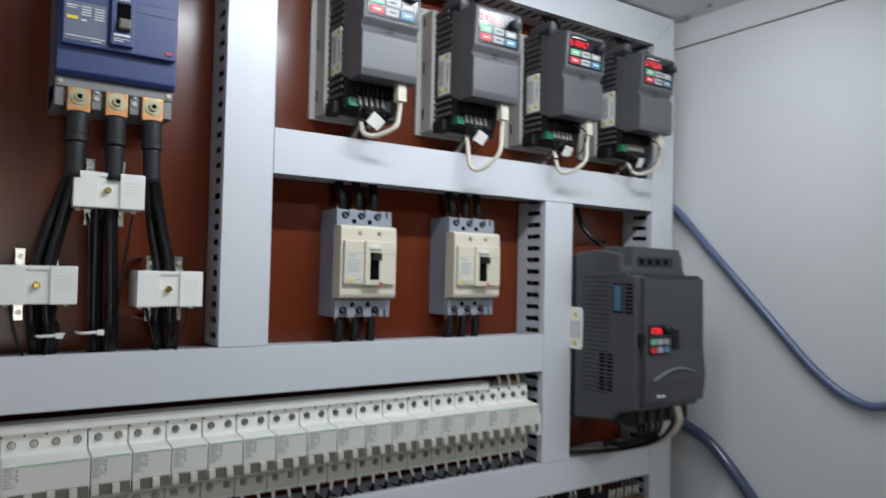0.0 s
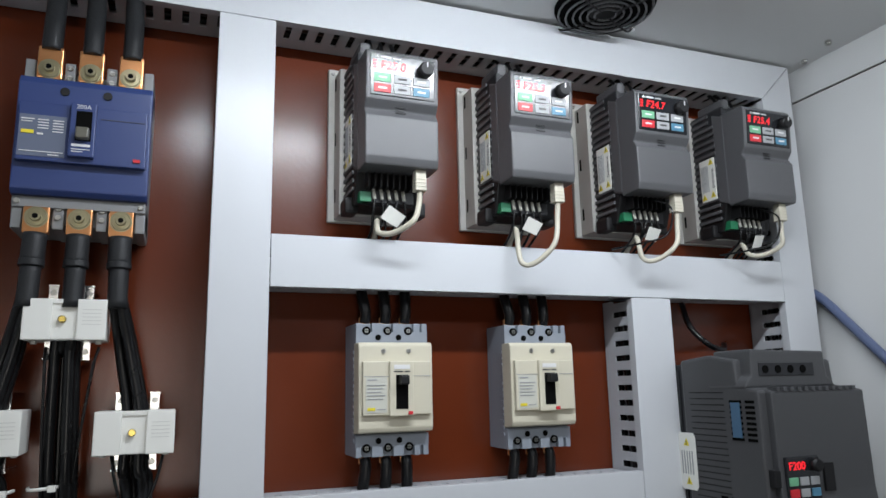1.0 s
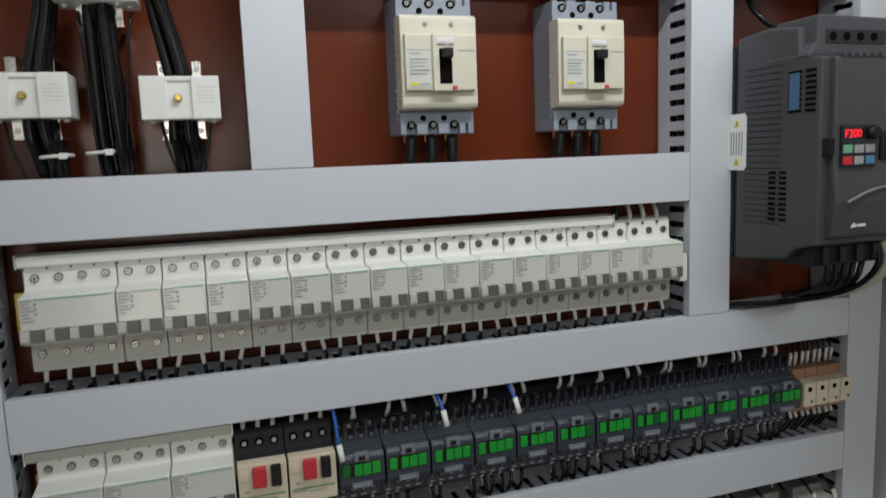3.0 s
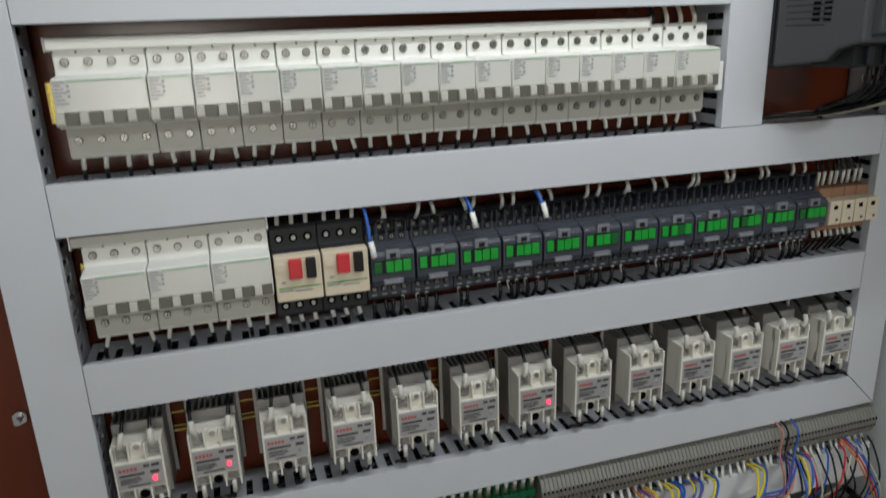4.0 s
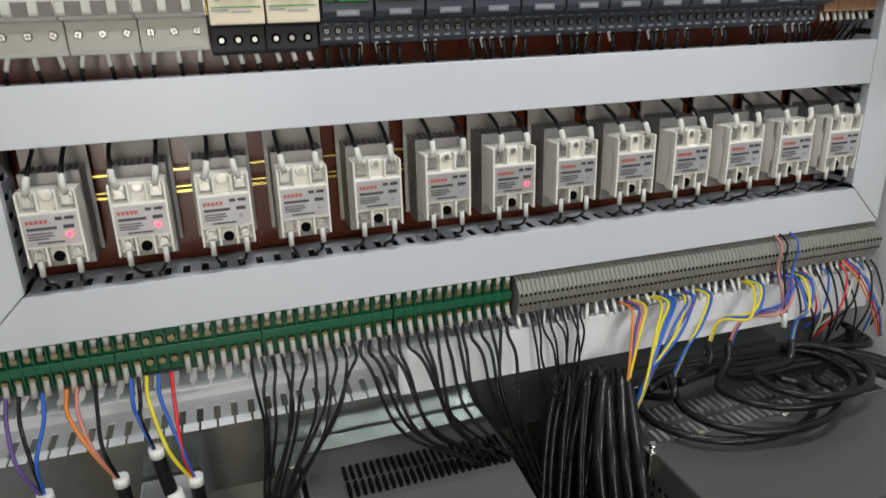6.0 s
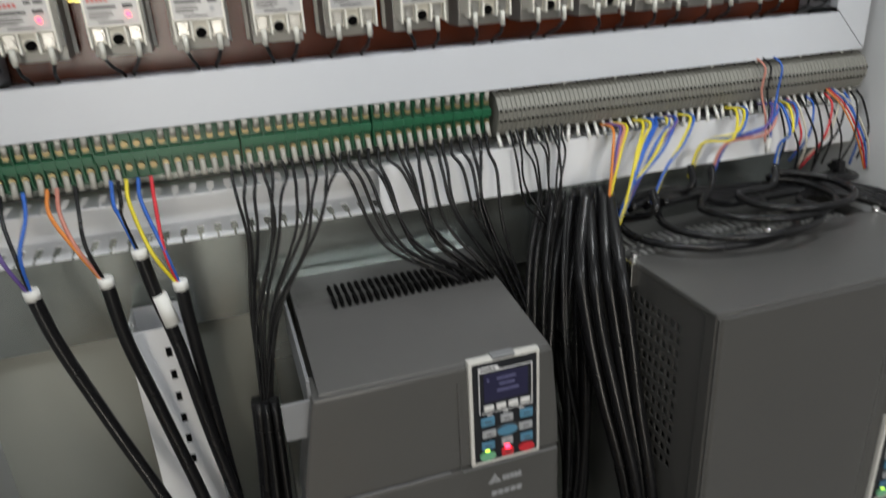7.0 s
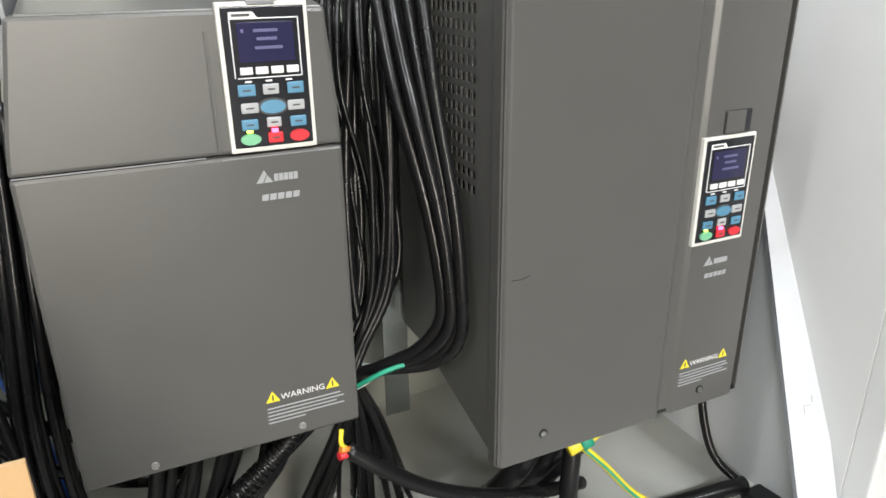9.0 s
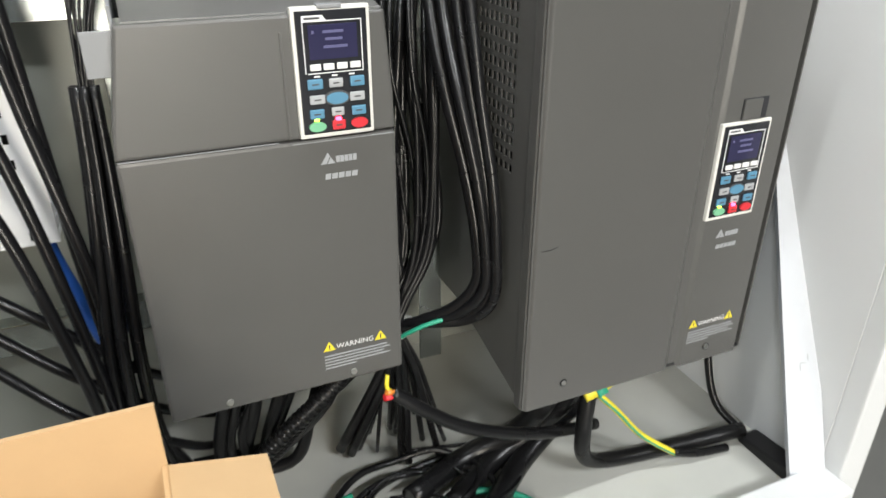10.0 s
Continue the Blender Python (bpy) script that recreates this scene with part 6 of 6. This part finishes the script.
# cables coiled on the second drive's top
for k, (r, dx, dz, a0, a1) in enumerate(((0.100, 0.0, 0.0, 2.7, 6.6), (0.092, 0.030, 0.004, 2.2, 6.4), (0.080, 0.075, 0.006, 3.0, 7.2), (0.066, 0.105, 0.010, 2.8, 7.6))):
    pts = []
    for i in range(11):
        a = a0 + (a1 - a0) * i / 10
        pts.append((0.470 + dx + r * math.cos(a), -0.068 + 0.75 * r * math.sin(a) - 0.012 * (k % 2), 0.600 + dz + 0.003 * k + 0.008 * max(0, math.sin(a)) ))
    ex, ey, ez = ENDS[3 + k]
    pts = [(ex, ey, ez + 0.002), (ex * 0.8 + pts[0][0] * 0.2, ey - 0.012, ez - 0.018)] + pts + [(0.715, 0.000 - 0.01 * k, 0.603), (0.738, 0.03, 0.600)]
    wire(pts, 0.0043, M_CABLE, "black cable coiled on top of the large drive", "cable", "coiled cables", "power_cable", 10, 6)
for k in range(4):
    wire([(0.36 + 0.02 * k, -0.052, 0.622), (0.42 + 0.02 * k, -0.035, 0.630 - 0.005 * k), (0.52, -0.018 - 0.008 * k, 0.612 - 0.003 * k), (0.62, -0.022 - 0.01 * k, 0.606), (0.70, -0.050 - 0.012 * k, 0.598 - 0.004 * k), (0.735, -0.09 - 0.01 * k, 0.57 - 0.01 * k), (0.735, -0.11, 0.45), (0.728, -0.12, 0.28), (0.71, -0.15, 0.10), (0.705, -0.19, -0.01), (0.72, -0.24, -0.045)],
         0.0055, M_CABLE, "black cable running over the drive and down the side wall", "cable", "side cables", "power_cable", 10, 6)
for k in range(14):
    x = 0.600 + 0.0095 * k
    j = rnd.uniform(-0.006, 0.006)
    q = rnd.uniform(-0.03, 0.03)
    wire([(x, -0.003, 0.706), (x + j, -0.016 + j, 0.694 + j * 0.5), (x - 0.006 + q * 0.5, -0.030 + j, 0.660 + j), (x - 0.01 + q, -0.018 + 2 * j, 0.622 + 2 * j)], 0.0013, (M_CABLE, M_CABLE, M_WRED, M_BEIGE, M_CABLE, M_WBLUE)[k % 6], "thin wire from the end of the grey terminals", group="field wires")
for k, (x0, x1, col) in enumerate(((0.572, 0.566, M_WPINK), (0.580, 0.571, M_CABLE), (0.595, 0.577, M_WBLUE))):
    wire([(x0, 0.004, 0.758), (x0, -0.014, 0.748), (x0 - 0.003, -0.016, 0.722), (x1 + 0.004, -0.026, 0.694), (x1 - 0.002 * k, -0.034, 0.668)], 0.0012, col, "thin wire crossing the grey terminals", group="field wires")
tagged(new("wire_marker", finish("wire_marker", tube([(0.571, -0.033, 0.672), (0.570, -0.036, 0.655)], 0.0040, 8, r_end=0.0030), M_WHITE)), "white sleeve gathering three thin wires", "marker", "wire markers")
for k, col in enumerate((M_WORG, M_WRED, M_WBLUE, M_BEIGE)):
    wire([(0.676 + 0.004 * k, -0.003, 0.712), (0.688 + 0.005 * k, -0.020, 0.692), (0.705 + 0.005 * k, -0.034, 0.652), (0.728 + 0.002 * k, -0.030, 0.612)], 0.0011, col, "coloured core at the end of the grey terminals", group="field wires")
tagged(new("wire_plug", finish("wire_plug", box(0.688, 0.698, -0.030, -0.016, 0.612, 0.626, 0.002), M_BLACK)), "small black plug hanging on a wire", "plug")
wire([(0.680, -0.015, 0.690), (0.690, -0.024, 0.655), (0.693, -0.023, 0.622)], 0.0012, M_CABLE, "thin wire of the hanging plug", group="field wires")

# vertical duct stub with the blue hose, left of the first large drive
ob = thing("cable_duct", (-0.117, 0, 0.308), "white slotted duct stub fixed upright below the plate", "cable duct")
cv = part("cover", box(-0.030, 0.030, 0.000, 0.002, 0.0, 0.25, 0.0006), M_DUCTW, ob)
for k in range(9):
    part("slot", box(0.003, 0.0085, -0.0005, 0.001, 0.006 + k * 0.0265, 0.016 + k * 0.0265), M_HOLE, cv)
part("side_wall", duct_side("z", 0.0, 0.25, 0.028), M_DUCTW, ob)
part("side_wall", duct_side("z", 0.0, 0.25, -0.028), M_DUCTW, ob)
part("base", box(-0.028, 0.028, 0.059, 0.0615, 0.0, 0.25), M_DUCTW, ob)
tagged(new("hose", finish("hose", tube([(-0.108, 0.03, 0.32), (-0.100, 0.028, 0.27), (-0.082, 0.022, 0.20), (-0.066, 0.015, 0.13), (-0.05, 0.0, 0.02), (-0.04, 0.02, -0.05)], 0.0085, 12, 6), M_WBLUE)), "bright blue hose coming out of the duct stub", "hose")
# black cables left of the first drive
for k in range(16):
    j, i = rnd.uniform(-0.012, 0.012), rnd.uniform(-0.03, 0.03)
    wire([(-0.030 + j, -0.044 + i * 0.3, 0.48), (-0.034 + j * 1.2, -0.055 + i * 0.5, 0.40), (-0.042 + j * 1.6, -0.065 + i, 0.30), (-0.052 + j * 2.0, -0.075 + i, 0.18), (-0.050 + j * 2.2, -0.06 + i, 0.06), (-0.030 + j * 3, -0.02 + i, -0.045)],
         0.0032 + 0.0006 * (k % 4), M_CABLE, "black cable hanging beside the vented large drive", "cable", "hanging cables", "power_cable", 8, 6)
for k in range(3):
    wire([(-0.30, -0.02 - 0.02 * k, 0.42 - 0.05 * k), (-0.20, -0.05, 0.33 - 0.05 * k), (-0.10, -0.07 - 0.01 * k, 0.24 - 0.05 * k), (-0.03, -0.06, 0.16 - 0.05 * k), (0.03, -0.02, 0.10 - 0.05 * k), (0.08, 0.02, 0.02)], 0.0058, M_CABLE, "black cable slanting down behind the bundle", "cable", "hanging cables", "power_cable", 8, 6)

# cables under the drives and on the floor
def corrugated(pts, r):
    """A ribbed conduit along a smooth line."""
    bm = tube(pts, r * 0.86, 14, 14)
    line = smooth_line(pts, 14)
    for a, b in zip(line, line[1:]):
        tube([a + (b - a) * 0.2, a + (b - a) * 0.8], r, 14, bm=bm)
    return bm


for pts in ([(0.214, -0.085, 0.155), (0.178, -0.098, 0.112), (0.098, -0.100, 0.048), (0.030, -0.085, -0.030)], [(0.222, -0.060, 0.150), (0.190, -0.072, 0.105), (0.125, -0.070, 0.035), (0.07, -0.05, -0.040)]):
    tagged(new("conduit", finish("conduit", corrugated(pts, 0.0105), M_CABLE)), "black corrugated conduit below the vented drive", "conduit", "conduits")
for k in range(9):
    j = rnd.uniform(-0.01, 0.01)
    wire([(0.050 + 0.018 * k, -0.05, 0.190), (0.048 + 0.018 * k + j, -0.06, 0.120), (0.030 + 0.016 * k + 2 * j, -0.05, 0.03), (0.02 + 0.012 * k, -0.03 + 3 * j, -0.045), (-0.08 + 0.01 * k, -0.01 + 2 * j, -0.05)], 0.0065 if k % 2 else 0.0085, M_CABLE, "thick black cable below the first large drive", "cable", "floor cables", "power_cable", 10, 6)
for k in range(9):
    j = rnd.uniform(-0.015, 0.015)
    wire([(0.235 - 0.006 * k, -0.10, 0.150), (0.200 - 0.004 * k, -0.09, 0.110), (0.150 + j, -0.07, 0.05), (0.10 + j, -0.05 + j, -0.02), (0.03 + j, -0.03 + j, -0.048 + 0.004 * (k % 3))], 0.0052, M_CABLE, "black cable running under the first large drive", "cable", "floor cables", "power_cable", 9, 6)
for k, (dx, r) in enumerate(((0.0, 0.015), (0.045, 0.0145), (0.085, 0.0150))):
    wire([(0.455 + dx, -0.150, 0.170), (0.450 + dx, -0.165, 0.105), (0.435 + dx * 0.9, -0.165, 0.050), (0.400 + dx * 0.8, -0.150, -0.005), (0.335 + dx * 0.7, -0.135 - 0.02 * k, -0.038), (0.24 + dx, -0.17 - 0.03 * k, -0.044)], r, M_CABLE, "heavy black motor cable below the tall drive", "cable", "motor cables", "motor_cable", 14, 7)
wire([(0.470, -0.185, 0.150), (0.470, -0.205, 0.085), (0.462, -0.215, 0.030), (0.470, -0.215, -0.020), (0.520, -0.215, -0.042), (0.62, -0.225, -0.045), (0.72, -0.24, -0.040)], 0.0105, M_CABLE, "thick black cable bending along the cabinet floor", "cable", "motor cables", "motor_cable", 14, 7)
# earth lead with yellow and green tape
ob = thing("earth_lead", (0.47, -0.2, 0.08), "yellow-green earth lead taped to a black cable", "cable")
part("wire", tube([(0.004, -0.016, 0.006), (0.030, -0.026, -0.022), (0.074, -0.031, -0.075), (0.130, -0.041, -0.120)], 0.0043, 9, 7), M_WYEL, ob)
part("green_stripe", tube([(0.0045, -0.0190, 0.0045), (0.0305, -0.0285, -0.0235), (0.0745, -0.0335, -0.0765), (0.1300, -0.0432, -0.1205)], 0.0024, 6, 7), M_WGREEN, ob)
part("sheath_end", tube([(0.127, -0.040, -0.117), (0.165, -0.046, -0.128), (0.215, -0.050, -0.1325)], 0.0058, 9), M_CABLE, ob)
part("tape", tube([(-0.012, -0.012, 0.004), (0.012, -0.014, 0.014), (0.055, -0.008, 0.030)], 0.0100, 12, 5), M_WYEL, ob, "yellow tape")
part("tape", tube([(0.002, -0.0155, 0.009), (0.014, -0.0165, 0.015)], 0.0108, 12), M_WGREEN, ob, "green tape")
# loose cable with bare coloured cores in front of the first drive
ob = thing("multicore_cable", (0.215, -0.19, 0.150), "black cable end with stripped yellow and red cores", "cable")
part("sheath", tube([(0, 0, 0), (0.035, -0.010, -0.030), (0.085, -0.012, -0.070), (0.15, -0.010, -0.105), (0.22, 0.0, -0.135), (0.30, 0.02, -0.165)], 0.0082, 12, 7), M_CABLE, ob)
part("core", tube([(0.004, -0.001, -0.002), (-0.006, -0.004, 0.010), (-0.004, 0.0, 0.024)], 0.0025, 7), M_WYEL, ob)
part("core", tube([(0.004, -0.003, -0.003), (-0.010, -0.006, -0.001)], 0.0042, 8), M_WRED, ob)
part("core", tube([(0.002, -0.004, 0.002), (-0.008, -0.006, 0.006)], 0.0032, 8), M_WORG, ob)
# a tangle on the floor between the drives
for k in range(12):
    c = (0.235 + rnd.uniform(-0.06, 0.06), -0.21 + rnd.uniform(-0.05, 0.05))
    r = rnd.uniform(0.04, 0.085)
    a0 = rnd.uniform(0, 6.28)
    pts = [(c[0] + r * 1.4 * math.cos(a0 + i * 0.55), c[1] + r * 0.8 * math.sin(a0 + i * 0.55), -0.052 + 0.012 * rnd.random() + 0.004 * (k % 4)) for i in range(9)]
    wire(pts, rnd.choice((0.0026, 0.0035, 0.0045)), M_CABLE if k % 5 else M_WYEL if k % 2 else M_WGREEN, "loose cable curled on the cabinet floor", "cable", "floor cables", "floor_cable", 8, 6)

# leaning duct cover
ob = thing("duct_cover", (0.0, 0, 0), "loose white duct cover leaning against the side wall", "duct cover")
# darker copy of the duct PVC dims the strip, which catches too much light
lean = part("strip", box(-0.0225, 0.0225, -0.0012, 0.0012, 0, 0.46, 0.0006, bm=box(-0.0225, -0.021, -0.001, 0.009, 0, 0.46, bm=box(0.021, 0.0225, -0.001, 0.009, 0, 0.46))), M_DUCTIN, ob)
part("pencil_mark", bars([(-0.004, 0.004, 0.158, 0.001), (-0.004, -0.003, 0.152, 0.009), (0.006, 0.007, 0.165, 0.008)], -0.0014), M_GREYINK, lean)
run, across = Vector((0, 0.163, 0.36)).normalized(), Vector((0.045, -0.021, 0)).normalized()
out = run.cross(across).normalized()
ob.matrix_basis = Matrix(((across.x, out.x, run.x, 0.7215), (across.y, out.y, run.y, -0.352), (across.z, out.z, run.z, -0.039), (0, 0, 0, 1)))
# dark tray at the wall's foot
tagged(new("cable_tray", finish("cable_tray", prism([(-0.335, -0.0595), (-0.24, -0.0595), (-0.24, -0.048), (-0.335, -0.038)], "x", 0.715, 0.748, 0.003), M_BLACK)), "dark tray at the foot of the side wall", "tray")

# open cardboard box in front of the cabinet
ob = thing("cardboard_box", (-0.18, -0.48, -0.1402), "open brown cardboard box standing before the cabinet", "box")
t = 0.004
part("panel", box(-0.17, 0.17, 0.121, 0.125, 0, 0.474), M_CARD, ob)
part("panel", box(-0.17, 0.17, -0.125, -0.121, 0, 0.40), M_CARD, ob)
part("panel", box(-0.174, -0.170, -0.125, 0.125, 0, 0.42), M_CARD, ob)
part("panel", box(0.166, 0.170, -0.125, 0.121, 0, 0.42), M_CARD, ob)
part("base", box(-0.17, 0.166, -0.121, 0.121, 0.0, 0.006), M_CARD, ob)
fl = part("flap", box(0.0, 0.070, -0.115, 0.118, -0.002, 0.002, 0.0006), M_CARD, ob, "folded-out flap")
fl.matrix_basis = pose(0.170, 0, 0.421, 0, 12, 0)

# the lower bay is scaled and shifted as one to fit the camera's view
VIEW_FIT = Matrix.Translation((-0.012, 0, -0.0175)) @ Matrix.Scale(1.0165, 4)
for ob in [o for o in bpy.data.objects if o not in BEFORE and o.parent is None]:
    ob.matrix_basis = VIEW_FIT @ ob.matrix_basis

ob = thing("cabinet_lamp", (0.26, -0.338, CEIL), "white tube lamp fixed under the cabinet roof", "lamp")
part("housing", box(-0.31, 0.31, -0.018, 0.018, -0.013, 0.0, 0.002), M_WHITE, ob)
